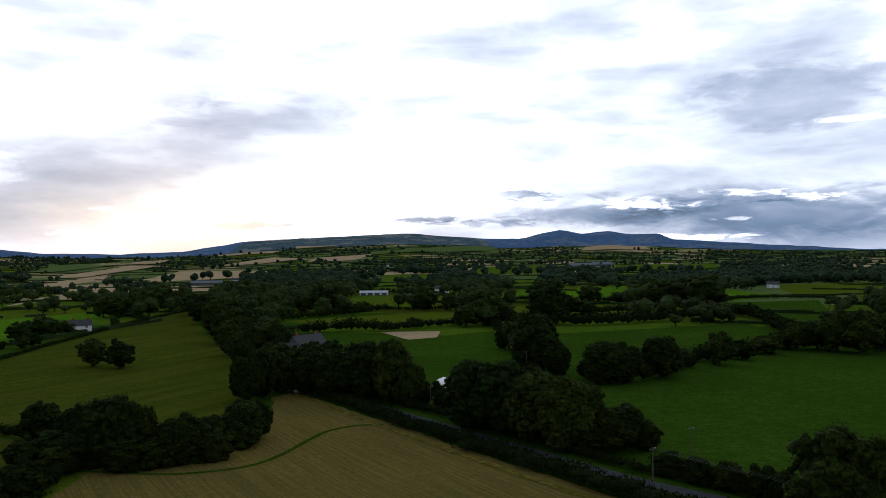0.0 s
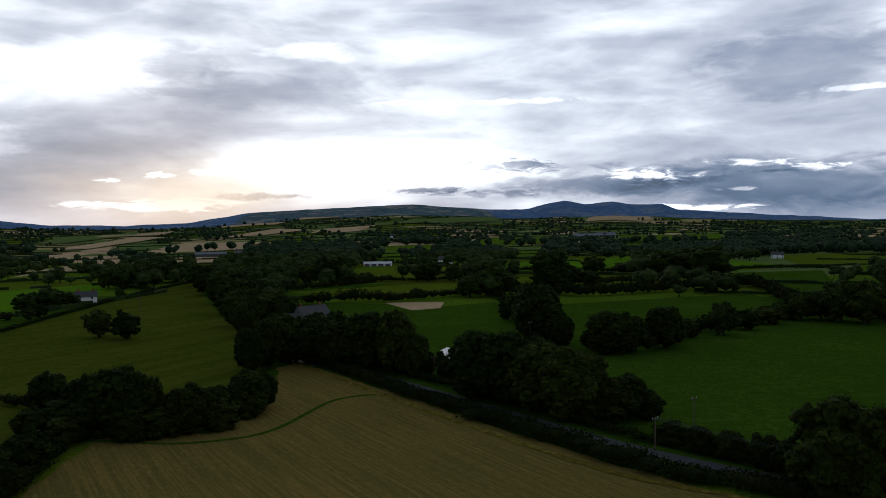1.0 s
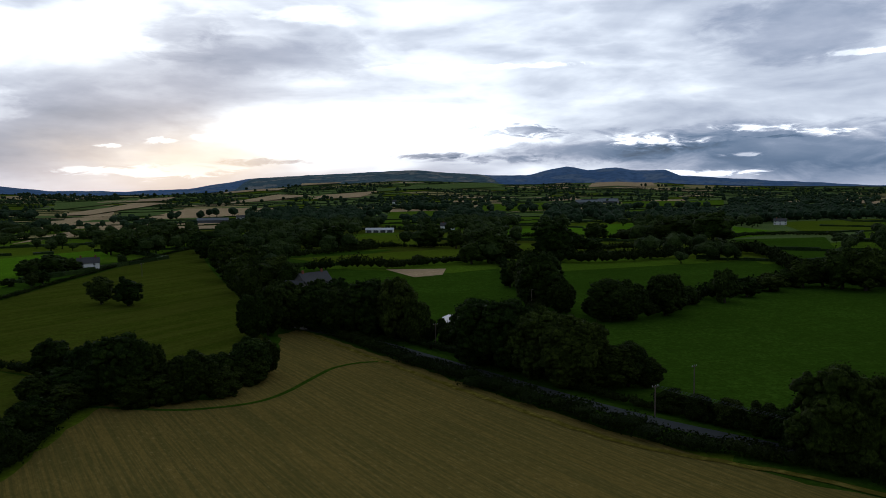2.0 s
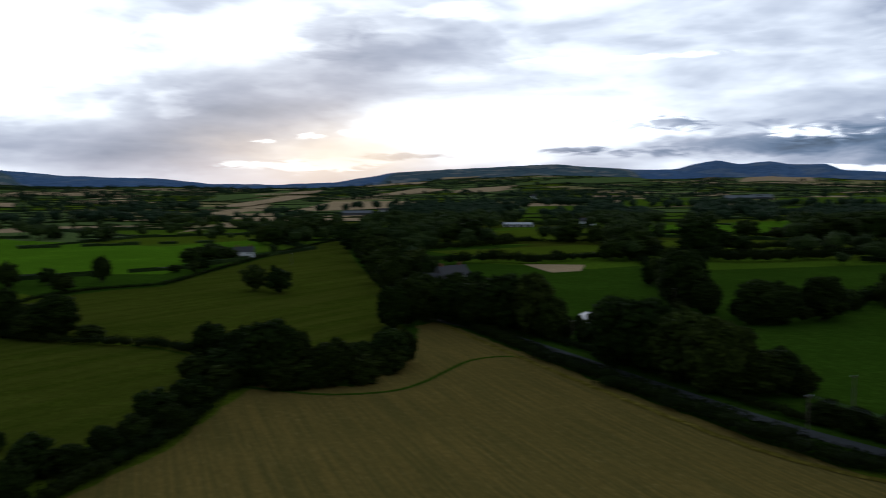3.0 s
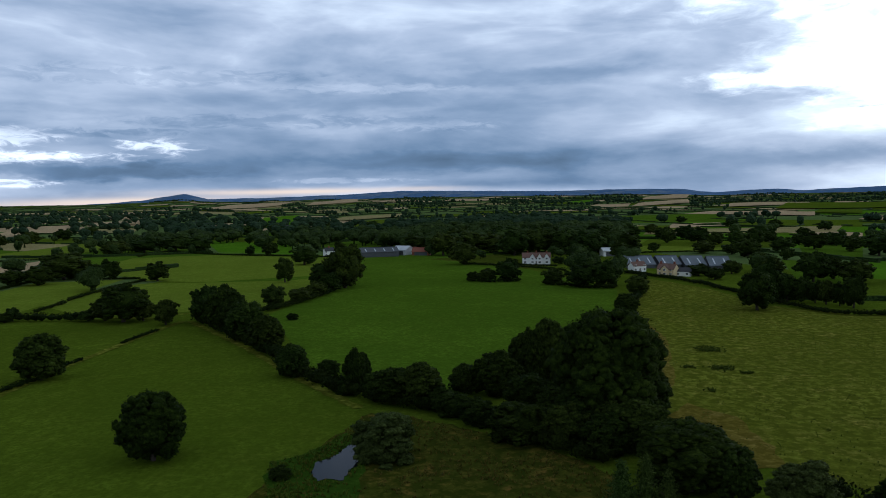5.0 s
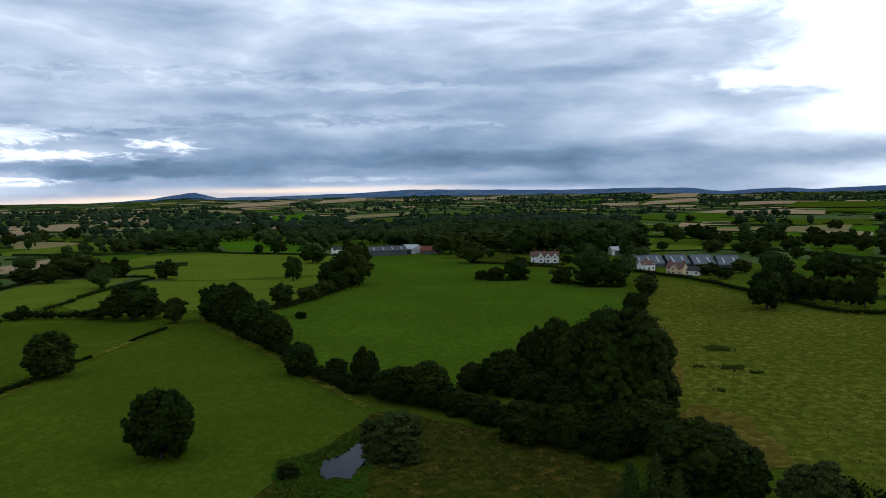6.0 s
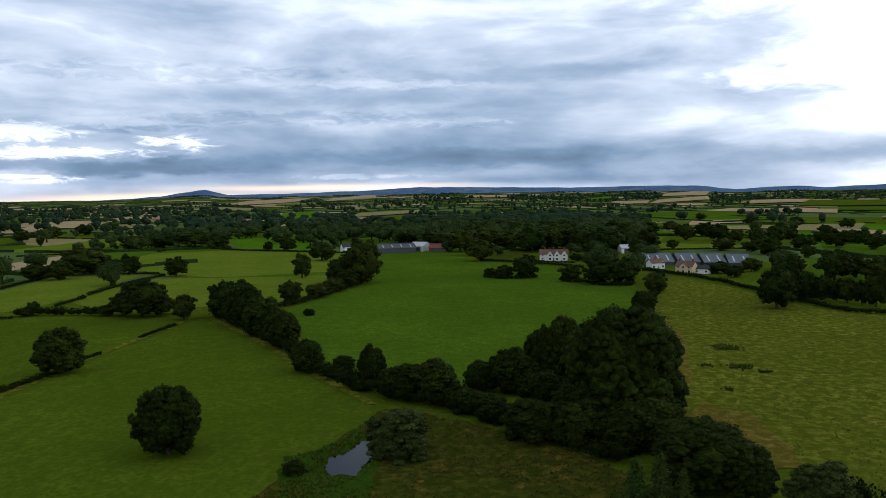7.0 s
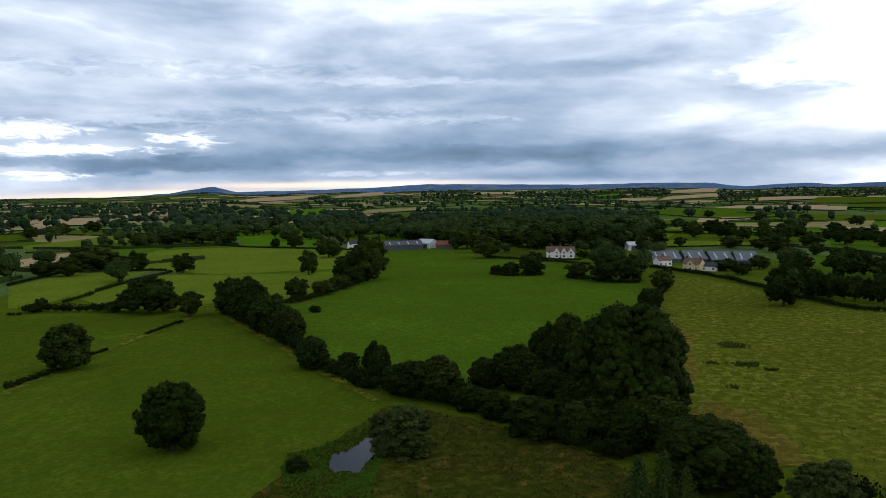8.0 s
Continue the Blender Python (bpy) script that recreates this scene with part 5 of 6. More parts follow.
HEDGES = [
    # height, width, sprays a metre, line
    (2, 2.4, 7, [(-216.0, 255.1), (-216.5, 288.0), (-205.2, 310.8), (-189.8, 325.7), (-193.2, 380.9), (-195.9, 427.2), (-199.7, 505.6), (-197.3, 630.3)]),
    (3, 3.2, 8, [(-117.0, 199.1), (-106.7, 193.8), (-94.3, 186.4)]),
    (3.2, 7.0, 14, [(-41.1, 253.0), (-12.2, 207.4), (10.7, 173.9), (35.0, 140.6), (51.0, 128.0), (68.6, 114.6), (98, 74)]),
    (2.4, 3, 9, [(-26.8, 247.7), (-4.1, 220.2), (16.5, 191.7), (38.1, 161.2), (50.5, 147.7), (74.3, 125.5), (130, 98)]),
    (3.2, 4, 10, [(-75.4, 165.7), (-76.1, 153.1), (-73.6, 134.3), (-72.6, 121.9), (-75.3, 103.3), (-76.1, 91.0), (-93.4, 84.0), (-98.5, 61.4)]),
    (5, 6, 5, [(-27.7, 444.2), (5.6, 472.6), (20.3, 490.3)]),
    (7, 7, 5, [(-72.1, 434.6), (-48.2, 452.0), (-27.7, 444.2)]),
    (8, 8, 5, [(38.3, 489.1), (92.5, 470.4), (138.7, 486.0), (214.7, 522.5), (184.5, 391.7)]),
    (6, 7, 5, [(108.1, 549.7), (203.1, 590.0), (215.0, 504.9)]),
    (6, 6, 6, [(54.0, 273.7), (72.6, 266.9), (101.1, 298.7)]),
    (6.5, 7, 6, [(107.5, 310.8), (139.8, 338.9), (171.6, 363.9), (194.5, 371.7), (206.7, 341.4)]),
    (5, 6, 4, [(43.5, 683.8), (88.2, 719.2), (150.5, 688.6), (204.4, 699.1)]),
    (4, 5, 4, [(260.7, 677.7), (298.4, 714.4), (359.4, 699.6), (336.5, 627.6)]),
    (3.5, 4, 4, [(-37.8, 610.6), (-10.7, 608.2), (21.0, 617.6)]),
    (5, 5, 4, [(-105.3, 519.7), (-61.5, 578.6), (-37.8, 610.6)]),
    (5, 6, 6, [(37.4, 477.8), (38.2, 353.8), (36.6, 280.7)]),
    (2, 3, 8, [(46.4, 160.6), (57.4, 148.3), (65.9, 137.8), (75.2, 127.2)]),
    (1.6, 1.8, 8, [(-165.4, -128.8), (-176.5, -127.9), (-189.8, -125.7)]),
    (1.2, 1.6, 7, [(-200.0, -130.6), (-209.2, -130.2)]),
    (1.2, 1.4, 7, [(-235.9, -131.6), (-259.8, -131.7)]),
    (3.8, 5, 6, [(-277.4, -206.7), (-280.8, -192.1), (-281.4, -175.1)]),
    (1.2, 1.8, 6, [(-270.5, -208.8), (-270.7, -204.2)]),
    (1.8, 2.2, 6, [(-303.2, -207.3), (-329.8, -211.1)]),
    (1.8, 2.2, 6, [(-339.6, -215.2), (-377.7, -220.5), (-427.7, -222.6)]),
    (1.6, 2.2, 5, [(-360.3, -277.2), (-428.2, -291.7)]),
    (1.4, 2.2, 5, [(-437.7, -266.3), (-437.3, -231.2)]),
    (1.4, 1.6, 4, [(-569.6, -421.7), (-591.0, -396.5)]),
    (1.8, 2.4, 4, [(-617.2, -325.5), (-671.6, -326.4), (-631.8, -255.9), (-608.3, -183.6), (-594.1, -142.3)]),
    (4, 5, 9, [(-283.1, -127.1), (-247.8, -99.3), (-216.5, -74.8), (-192.2, -58.9), (-183.6, -50.5)]),
    (3, 4, 8, [(-306.2, -107.6), (-332.2, -100.8), (-398.6, -95.9), (-496.4, -106.9)]),
    (4, 5, 10, [(-178.2, -47.6), (-168.8, -34.6), (-160.7, -19.4), (-149.6, -6.9), (-138.5, 3.9), (-130.4, 12.2)]),
    (3.5, 5, 10, [(-177.8, -16.0), (-178.5, -5.4), (-193.4, 5.5)]),
    (2.2, 3, 5, [(-420.4, -31.0), (-414.7, -18.3), (-420.2, -3.1)]),
    (2.6, 3.4, 5, [(-403.9, 10.2), (-388.8, 28.0), (-384.2, 44.0)]),
    (3.4, 4, 6, [(-437.1, 65.5), (-354.2, 50.6), (-289.1, 35.2), (-243.7, 22.8)]),
    (2, 2.8, 5, [(-462.8, 59.6), (-419.7, 83.3), (-371.2, 96.7), (-333.2, 104.9), (-299.0, 125.5), (-321.8, 200.6), (-305.9, 238.4), (-287.3, 290.8), (-275.9, 340.5)]),
    (1.8, 2.4, 4, [(-528.2, -42.7), (-501.2, -0.0), (-477.6, 24.1)]),
    (1.6, 2, 6, [(-522.3, -5.7), (-513.3, 7.4), (-508.7, 20.2)]),
    (1.6, 2.2, 6, [(-466.2, 60.0), (-456.0, 66.7), (-443.2, 72.6), (-428.1, 85.0)]),
    (1.4, 2, 4, [(-620.9, 79.9), (-632.9, 168.7), (-585.6, 179.8)]),
    (1.6, 2.4, 4, [(-398.8, 128.0), (-384.9, 161.2)]),
    (1.6, 2.4, 4, [(-584.5, 197.0), (-547.9, 229.0)]),
    (1.6, 2.4, 3, [(-1031.3, 139.7), (-918.8, 247.7)]),
    (1.6, 2.4, 3, [(-830.5, 112.6), (-766.9, 209.4)]),
    (3.2, 4, 6, [(-292.0, 189.3), (-219.6, 152.6), (-154.3, 118.8), (-117.3, 99.8)]),
    (3, 4, 7, [(-270.5, 270.6), (-219.6, 236.7), (-188.1, 215.3), (-162.4, 201.4), (-117.0, 199.1)]),
    (3.4, 4.5, 8, [(-120.7, 44.8), (-111.2, 53.2), (-108.4, 67.6), (-106.0, 89.0)]),
]
for n, (h, w, dense, line) in enumerate(HEDGES):
    label = "clipped green field hedge beside a pasture" if h < 2.2 else "tall overgrown dark green hawthorn field hedge"
    hedge(line, h, w, dense * 4.2, 300 + n, label)

# tussocks of rush and coarse grass
TUSS = np.random.default_rng(77)


def tussocks(name, outline, count, tall, mat, label, skip=()):
    xs, ys = [p[0] for p in outline], [p[1] for p in outline]
    v, f, nv, made = [], [], 0, 0
    while made < count:
        x, y = TUSS.uniform(min(xs), max(xs)), TUSS.uniform(min(ys), max(ys))
        if not inside(outline, x, y) or any(inside(q, x, y) for q in skip) or noise.noise(Vector((x * 0.09, y * 0.09, 0))) < TUSS.uniform(-0.5, 0.35):
            made += 0.02
            continue
        h = tall * TUSS.uniform(0.5, 1.3)
        n = 9
        a, lean = TUSS.uniform(0, math.tau, n), TUSS.uniform(0.2, 0.7, n)
        for k in range(n):
            d, w = np.array([math.cos(a[k]), math.sin(a[k]), 0]), np.array([-math.sin(a[k]), math.cos(a[k]), 0]) * 0.09
            p = np.array([x, y, 0.05])
            tip = p + d * lean[k] * h + np.array([0, 0, h * TUSS.uniform(0.6, 1.0)])
            v.append(np.array([p - w + d * 0.05, p + w + d * 0.05, tip]))
            f.append((nv, nv + 1, nv + 2))
            nv += 3
        made += 1
    tagged(new(name, mesh_of(name, np.concatenate(v), f, [mat])), label, "grass", kind="stuff")


M_RUSH = leaf_material("rush", (0.055, 0.070, 0.009), (0.150, 0.098, 0.027), gap_shade=0.0)
M_TUFT = leaf_material("coarse_tuft", (0.085, 0.105, 0.012), (0.175, 0.185, 0.032), gap_shade=0.0)
M_SEDGE = leaf_material("sedge", (0.040, 0.066, 0.007), (0.080, 0.115, 0.014), gap_shade=0.0)
MARSH, COWS, MARGIN = FIELDS["marsh"][1], FIELDS["cow"][1], FIELDS["pond_margin"][1]
M_NETTLE = leaf_material("nettle", (0.030, 0.048, 0.006), (0.058, 0.080, 0.011), gap_shade=0.0)
v, f = [], []
for x, y, reach in [(-231.2, 53.3, 4.5), (-205.9, 51.3, 3.6), (-206.7, 42.7, 1.8), (-201.1, 56.1, 2.0), (-290.1, -91.0, 2.0), (-182.0, 42.7, 1.5), (-170.4, 138.8, 1.6), (-158.6, 139.2, 1.8), (-147.6, 130.4, 1.8), (-153.9, 146.0, 1.5), (-171.9, 98.7, 1.2)]:
    for k in range(int(reach * reach * 7)):
        px, py = x + TUSS.normal() * reach * 0.42, y + TUSS.normal() * reach * 0.42
        h, a = TUSS.uniform(0.35, 0.85), TUSS.uniform(0, math.tau)
        for b in range(3):
            c, d = math.cos(a + b * 2.1), math.sin(a + b * 2.1)
            f.append((len(v), len(v) + 1, len(v) + 2, len(v) + 3))
            v += [(px, py, 0.02), (px + c * 0.3 - d * 0.2, py + d * 0.3 + c * 0.2, h * 0.6), (px + c * 0.45, py + d * 0.45, h), (px + c * 0.3 + d * 0.2, py + d * 0.3 - c * 0.2, h * 0.6)]
tagged(new("weed_patches", mesh_of("weed_patches", v, f, [M_NETTLE])), "dark green clumps of nettles and thistles in the pastures", "weeds", kind="stuff")
POOL = [(-123.9, -36.9), (-128.3, -37.3), (-129.7, -35.6), (-132.5, -34.4), (-137.0, -33.6), (-140.4, -32.8), (-135.6, -31.1), (-131.7, -29.4), (-126.2, -29.6), (-124.2, -30.5), (-119.7, -30.5), (-120.2, -33.3), (-119.3, -34.7)]
tussocks("rush_tussocks", MARSH, 1700, 0.5, M_RUSH, "brown and green rush tussocks on the marsh", (POOL,))
tussocks("pond_sedge", MARGIN, 900, 0.6, M_SEDGE, "bright green sedge round the pond", (POOL,))
tussocks("coarse_grass", COWS, 3600, 0.32, M_TUFT, "coarse grass tufts over the rough pasture")

# hedges and trees of the far fields
FAR = random.Random(5)
far_r = np.random.default_rng(9)


def free(x, y, margin=0.0):
    r, a = math.hypot(x, y), az_of(x, y)
    if not (-42 < a < 138):
        return False
    if r < 330 or any(inside(p, x, y) for p in ALL_FIELDS) or any(inside(p, x, y) for p in RESERVED) or any(inside(p[1], x, y) for p in FAR_FIELDS):
        return False
    return True


spots, roadside = [], []          # x, y, height, width
hv, hf = [], []
for (i, j), (x, y, z) in grid.items():
    for q in ((i + 1, j), (i, j + 1)):
        if q not in grid:
            continue
        x1, y1, z1 = grid[q]
        mx, my = (x + x1) / 2, (y + y1) / 2
        r = math.hypot(mx, my)
        if r > 4300 or not free(mx, my) or FAR.random() < 0.12:
            continue
        n = max(3, int(math.hypot(x1 - x, y1 - y) / (14 if r < 1500 else 30)))
        d = math.hypot(x1 - x, y1 - y)
        nx, ny = -(y1 - y) / d, (x1 - x) / d
        gap = FAR.random() < 0.25
        for k in range(n):
            t0, t1 = k / n, (k + 1) / n
            if gap and FAR.random() < 0.3:
                continue
            h, w = FAR.uniform(1.6, 2.8) * (1.0 if r < 900 else 0.8), FAR.uniform(2.2, 3.6)
            b = len(hv)
            for t in (t0, t1):
                px, py = x + (x1 - x) * t, y + (y1 - y) * t
                pz = z + (z1 - z) * t
                hv += [(px - nx * w / 2, py - ny * w / 2, pz), (px - nx * w * 0.4, py - ny * w * 0.4, pz + h * FAR.uniform(0.8, 1.1)),
                       (px + nx * w * 0.4, py + ny * w * 0.4, pz + h * FAR.uniform(0.8, 1.1)), (px + nx * w / 2, py + ny * w / 2, pz)]
            hf += [(b, b + 1, b + 5, b + 4), (b + 1, b + 2, b + 6, b + 5), (b + 2, b + 3, b + 7, b + 6), (b, b + 3, b + 2, b + 1), (b + 4, b + 5, b + 6, b + 7)]
        wooded = noise.noise(Vector((mx * 0.0016, my * 0.0016, 2.0)))
        many = (0.010 + 0.018 * max(0, wooded + 0.1)) * (1.0 if r < 1000 else 2.4)
        for k in range(int(d * many * FAR.uniform(0.3, 2.0))):
            t = FAR.random()
            s = FAR.choice((6, 8, 9, 11, 13, 16)) * FAR.uniform(0.8, 1.2) * (1.0 if r < 1200 else 0.85)
            px, py = x + (x1 - x) * t + FAR.uniform(-3, 3), y + (y1 - y) * t + FAR.uniform(-3, 3)
            if free(px, py) and r < (2700 if az_of(mx, my) > 100 else 3600):
                roadside.append((px, py, s, s * FAR.uniform(0.8, 1.2)))
tagged(new("far_hedges", mesh_of("far_hedges", hv, hf, [M_FAR])), "dark hedgerows between the distant fields", "hedges", kind="stuff")

WOODS = [
    # outline of a wood, trees in it, height
    ([(-670.8, -134.9), (-1035.0, -129.4), (-1090.8, 31.7), (-985.1, 126.6), (-639.3, 86.7), (-606.1, 35.0), (-662.1, -29.0), (-650.9, -62.2)], 330, 19),
    ([(-1147.2, -221.2), (-1628.8, 47.5), (-1229.2, 166.5), (-985.1, 126.6), (-1033.4, -121.4)], 220, 16),
    ([(-743.3, -404.0), (-1115.1, -540.7), (-1295.9, -389.7), (-966.6, -186.5), (-735.4, -147.7), (-676.5, -204.1), (-802.6, -331.0)], 170, 16),
    ([(-1689.9, -1289.5), (-2123.1, -1079.5), (-1728.2, -600.6), (-1364.9, -410.4), (-1121.1, -571.2)], 200, 13),
    ([(-262.6, 928.8), (-247.4, 1505.2), (-116.1, 1276.5), (-157.7, 956.8), (-210.3, 806.3)], 120, 13),
    ([(-339.7, 2070.1), (61.5, 2285.1), (294.2, 2036.6), (199.0, 1532.5), (-164.7, 1560.8)], 170, 12),
    ([(-71.0, 1152.8), (58.3, 1404.1), (123.9, 1234.2), (76.0, 886.2), (-44.2, 941.9)], 70, 13),
    ([(206.7, 1015.5), (431.6, 1479.8), (486.3, 1331.2), (335.0, 996.6), (224.7, 906.5)], 90, 12),
    ([(520.0, 1395.6), (873.7, 1783.1), (922.2, 1598.6), (624.3, 1080.9), (397.4, 987.5)], 130, 12),
    ([(744.4, 1999.7), (1125.8, 1952.4), (976.1, 1692.3), (663.7, 1747.8)], 110, 12),
    ([(-517.8, 896.5), (-422.0, 948.8), (-312.6, 935.1), (-266.5, 618.0), (-335.5, 579.3)], 50, 11),
    ([(25.8, 623.4), (63.0, 887.8), (72.8, 849.9), (46.3, 540.0), (23.3, 478.7)], 22, 11),
    ([(-655.5, -107.9), (-1310.8, -56.9), (-1025.8, 147.3), (-540.9, 76.9), (-533.7, -24.5)], 90, 12),
    ([(-890.8, 792.7), (-818.0, 1005.3), (-563.2, 692.8), (-619.9, 625.9)], 50, 11),
]
for pts, count, tall in WOODS:
    xs, ys = [p[0] for p in pts], [p[1] for p in pts]
    made = 0
    for k in range(count * 12):
        x, y = FAR.uniform(min(xs), max(xs)), FAR.uniform(min(ys), max(ys))
        if inside(pts, x, y):
            s = tall * FAR.uniform(0.7, 1.2)
            spots.append((x, y, s * 0.92, s * FAR.uniform(0.95, 1.35)))
            made += 1
            if made >= count:
                break
for cx, cy, kind, q in cells:
    r = math.hypot(cx, cy)
    if 700 < r < 4200 and free(cx, cy) and FAR.random() < (0.09 if r < 1500 else 0.07):
        for k in range(45):
            a, b = FAR.random(), FAR.random()
            p = [grid[w] for w in q]
            x = (p[0][0] * (1 - a) + p[1][0] * a) * (1 - b) + (p[3][0] * (1 - a) + p[2][0] * a) * b
            y = (p[0][1] * (1 - a) + p[1][1] * a) * (1 - b) + (p[3][1] * (1 - a) + p[2][1] * a) * b
            if free(x, y):
                s = FAR.uniform(7, 13) * (1.0 if r < 1500 else 0.7)
                spots.append((x, y, s, s * FAR.uniform(0.8, 1.2)))

# belts of trees between the fields, each no taller than leaves the field behind it in sight
OPEN = [(min(p[0] for p in q), max(p[0] for p in q), min(p[1] for p in q), max(p[1] for p in q), q) for q in ALL_FIELDS + [f[1] for f in FAR_FIELDS]]


def in_field(x, y):
    return any(x0 < x < x1 and y0 < y < y1 and inside(q, x, y) for x0, x1, y0, y1, q in OPEN)


HOMES = [(-57.5, 348.6), (-63.6, 330.3), (-206.9, 452.2), (-63.6, 832.0), (10.4, 869.4), (406.6, 909.9), (-332.4, 1132.6), (-530.7, 7.7),
         (-446.1, 80.8), (-473.0, 67.5), (-506.0, 92.0), (-498.0, 120.0), (-598.4, 65.2), (-615.0, -105.0), (-607.3, 449.9), (-584.8, 396.7), (-655.0, 402.9), (-509.4, 287.7)]


def screens_home(x, y):
    """Does a tree here stand in or before a house?"""
    a, r = az_of(x, y), math.hypot(x, y)
    for hx, hy in HOMES:
        hr = math.hypot(hx, hy)
        if math.hypot(x - hx, y - hy) < 16 or (abs(a - az_of(hx, hy)) < 1.3 and 0 < hr - r < hr * 0.30):
            return True
    return False


belt = []
for k in range(7500):
    a, r = FAR.uniform(-32, 132), math.sqrt(FAR.uniform(400 ** 2, 1600 ** 2))
    x, y = -r * math.sin(radians(a)), r * math.cos(radians(a))
    wooded = noise.noise(Vector((x * 0.006, y * 0.006, 5.0))) + (0.10 if a < 18 else -0.22 if a < 34 else -0.38 if a < 100 else -0.45)
    if wooded < FAR.uniform(-0.35, 0.15) or in_field(x, y) or screens_home(x, y):
        continue
    for h in (16.0, 13.0, 10.0, 7.5)[:3 if r < 650 else 4]:
        h *= FAR.uniform(0.85, 1.1)
        if not any(in_field(x * (1 + q), y * (1 + q)) for q in (h / (46 - h), 0.55 * h / (46 - h))):
            belt.append((x, y, h, h * FAR.uniform(0.95, 1.35)))
            break
spots += belt
for x, y, h, w in roadside:
    for q in (1.0, 0.6, 0.35):
        k = h * q / (46 - h * q)
        if not (in_field(x * (1 + k), y * (1 + k)) or in_field(x * (1 + 0.5 * k), y * (1 + 0.5 * k))):
            spots.append((x, y, h * q, w * q))
            break


def far_trees(name, rows, base, sprays, mat, label):
    v, f, nv = [], [], 0
    for x, y, h, w in rows:
        z = height(x, y)
        lumps = 6 if sprays else 2 if math.hypot(x, y) < 1700 else 1
        for lump in range(lumps):
            a, out = far_r.uniform(0, math.tau), far_r.uniform(0.12, 0.27) if lump else 0.0
            k = far_r.uniform(0.20, 0.30) if lump and sprays else 0.36 if not sprays else 0.37
            s = np.array([w * k, w * k, h * k * 0.95]) * (1.0 if sprays else far_r.uniform(0.75, 1.15)) * (1.0 if math.hypot(x, y) < 1700 else 1.25)
            c = np.array([x + out * w * math.cos(a), y + out * w * math.sin(a), z + h * (far_r.uniform(0.28, 0.70) if lump else 0.54)])
            cv = base[0] * (1 + 0.10 * far_r.normal(size=(len(base[0]), 1))).clip(0.8, 1.2) * s * (0.86 if sprays else 1.0) + c
            v.append(cv)
            f.append(base[1] + nv)
            nv += len(cv)
            if sprays:
                n = sprays // 6
                d = far_r.normal(size=(n, 3))
                d[:, 2] += 0.35
                d /= np.linalg.norm(d, axis=1, keepdims=True)
                lv, lf = leaves(c + d * s * far_r.uniform(0.88, 1.08, (n, 1)), d, 0.036 * h, far_r)
                v.append(lv)
                f.append(np.concatenate([lf[:, :3], lf[:, [0, 2, 3]]]) + nv)
                nv += len(lv)
        # trunk
        t = w * 0.05
        tv = np.array([(x - t, y - t, z - 0.5), (x + t, y - t, z - 0.5), (x, y + t, z - 0.5), (x, y, z + h * 0.5)])
        v.append(tv)
        f.append(np.array([(0, 1, 3), (1, 2, 3), (2, 0, 3)]) + nv)
        nv += 4
    if not v:
        return
    me = mesh_of(name, np.concatenate(v), np.concatenate(f).tolist(), [mat])
    tagged(new(name, me), label, "trees", kind="stuff")


near_spots = [s for s in spots if math.hypot(s[0], s[1]) < 620]
mid_spots = [s for s in spots if 620 <= math.hypot(s[0], s[1]) < 1000]
far_spots = [s for s in spots if math.hypot(s[0], s[1]) >= 1000]
far_trees("field_trees", near_spots, ICO1, 360, M_FAR, "dark green broadleaf trees and woods beyond the near fields")
far_trees("wood_trees", mid_spots, ICO1, 150, M_FAR, "dark green broadleaf belts and woods between the further fields")
far_trees("distant_trees", far_spots, ICO1, 0, M_DISTANT_HAZE, "dark distant trees and copses among the fields")

# ---- buildings ----


def box(bm, x0, x1, y0, y1, z0, z1):
    m = Matrix.Translation(((x0 + x1) / 2, (y0 + y1) / 2, (z0 + z1) / 2)) @ Matrix.Diagonal((x1 - x0, y1 - y0, z1 - z0, 1))
    bmesh.ops.create_cube(bm, size=1.0, matrix=m)


def gable_walls(w, d, eave, ridge):
    """A walled body with gables at its two ends (ridge along x)."""
    bm = bmesh.new()
    prof = [(-d / 2, -0.3), (d / 2, -0.3), (d / 2, eave), (0, ridge), (-d / 2, eave)]
    a = [bm.verts.new((-w / 2, y, z)) for y, z in prof]
    b = [bm.verts.new((w / 2, y, z)) for y, z in prof]
    bm.faces.new(a[::-1]); bm.faces.new(b)
    for k in range(5):
        bm.faces.new((a[k], a[(k + 1) % 5], b[(k + 1) % 5], b[k]))
    bmesh.ops.recalc_face_normals(bm, faces=bm.faces)
    return bm


def gable_roof(w, d, eave, ridge, over=0.35, thick=0.22):
    bm = bmesh.new()
    rise = (ridge - eave) / (d / 2)
    prof = [(-d / 2 - over, eave - over * rise + 0.03), (0, ridge + 0.03), (d / 2 + over, eave - over * rise + 0.03),
            (d / 2 + over, eave - over * rise + thick), (0, ridge + thick), (-d / 2 - over, eave - over * rise + thick)]
    a = [bm.verts.new((-w / 2 - over, y, z)) for y, z in prof]
    b = [bm.verts.new((w / 2 + over, y, z)) for y, z in prof]
    for q in ((0, 1, 4, 5), (1, 2, 3, 4)):
        bm.faces.new([a[k] for k in q]); bm.faces.new([b[k] for k in q[::-1]])
    for k in range(6):
        bm.faces.new((a[k], b[k], b[(k + 1) % 6], a[(k + 1) % 6]))
    bmesh.ops.recalc_face_normals(bm, faces=bm.faces)
    return bm


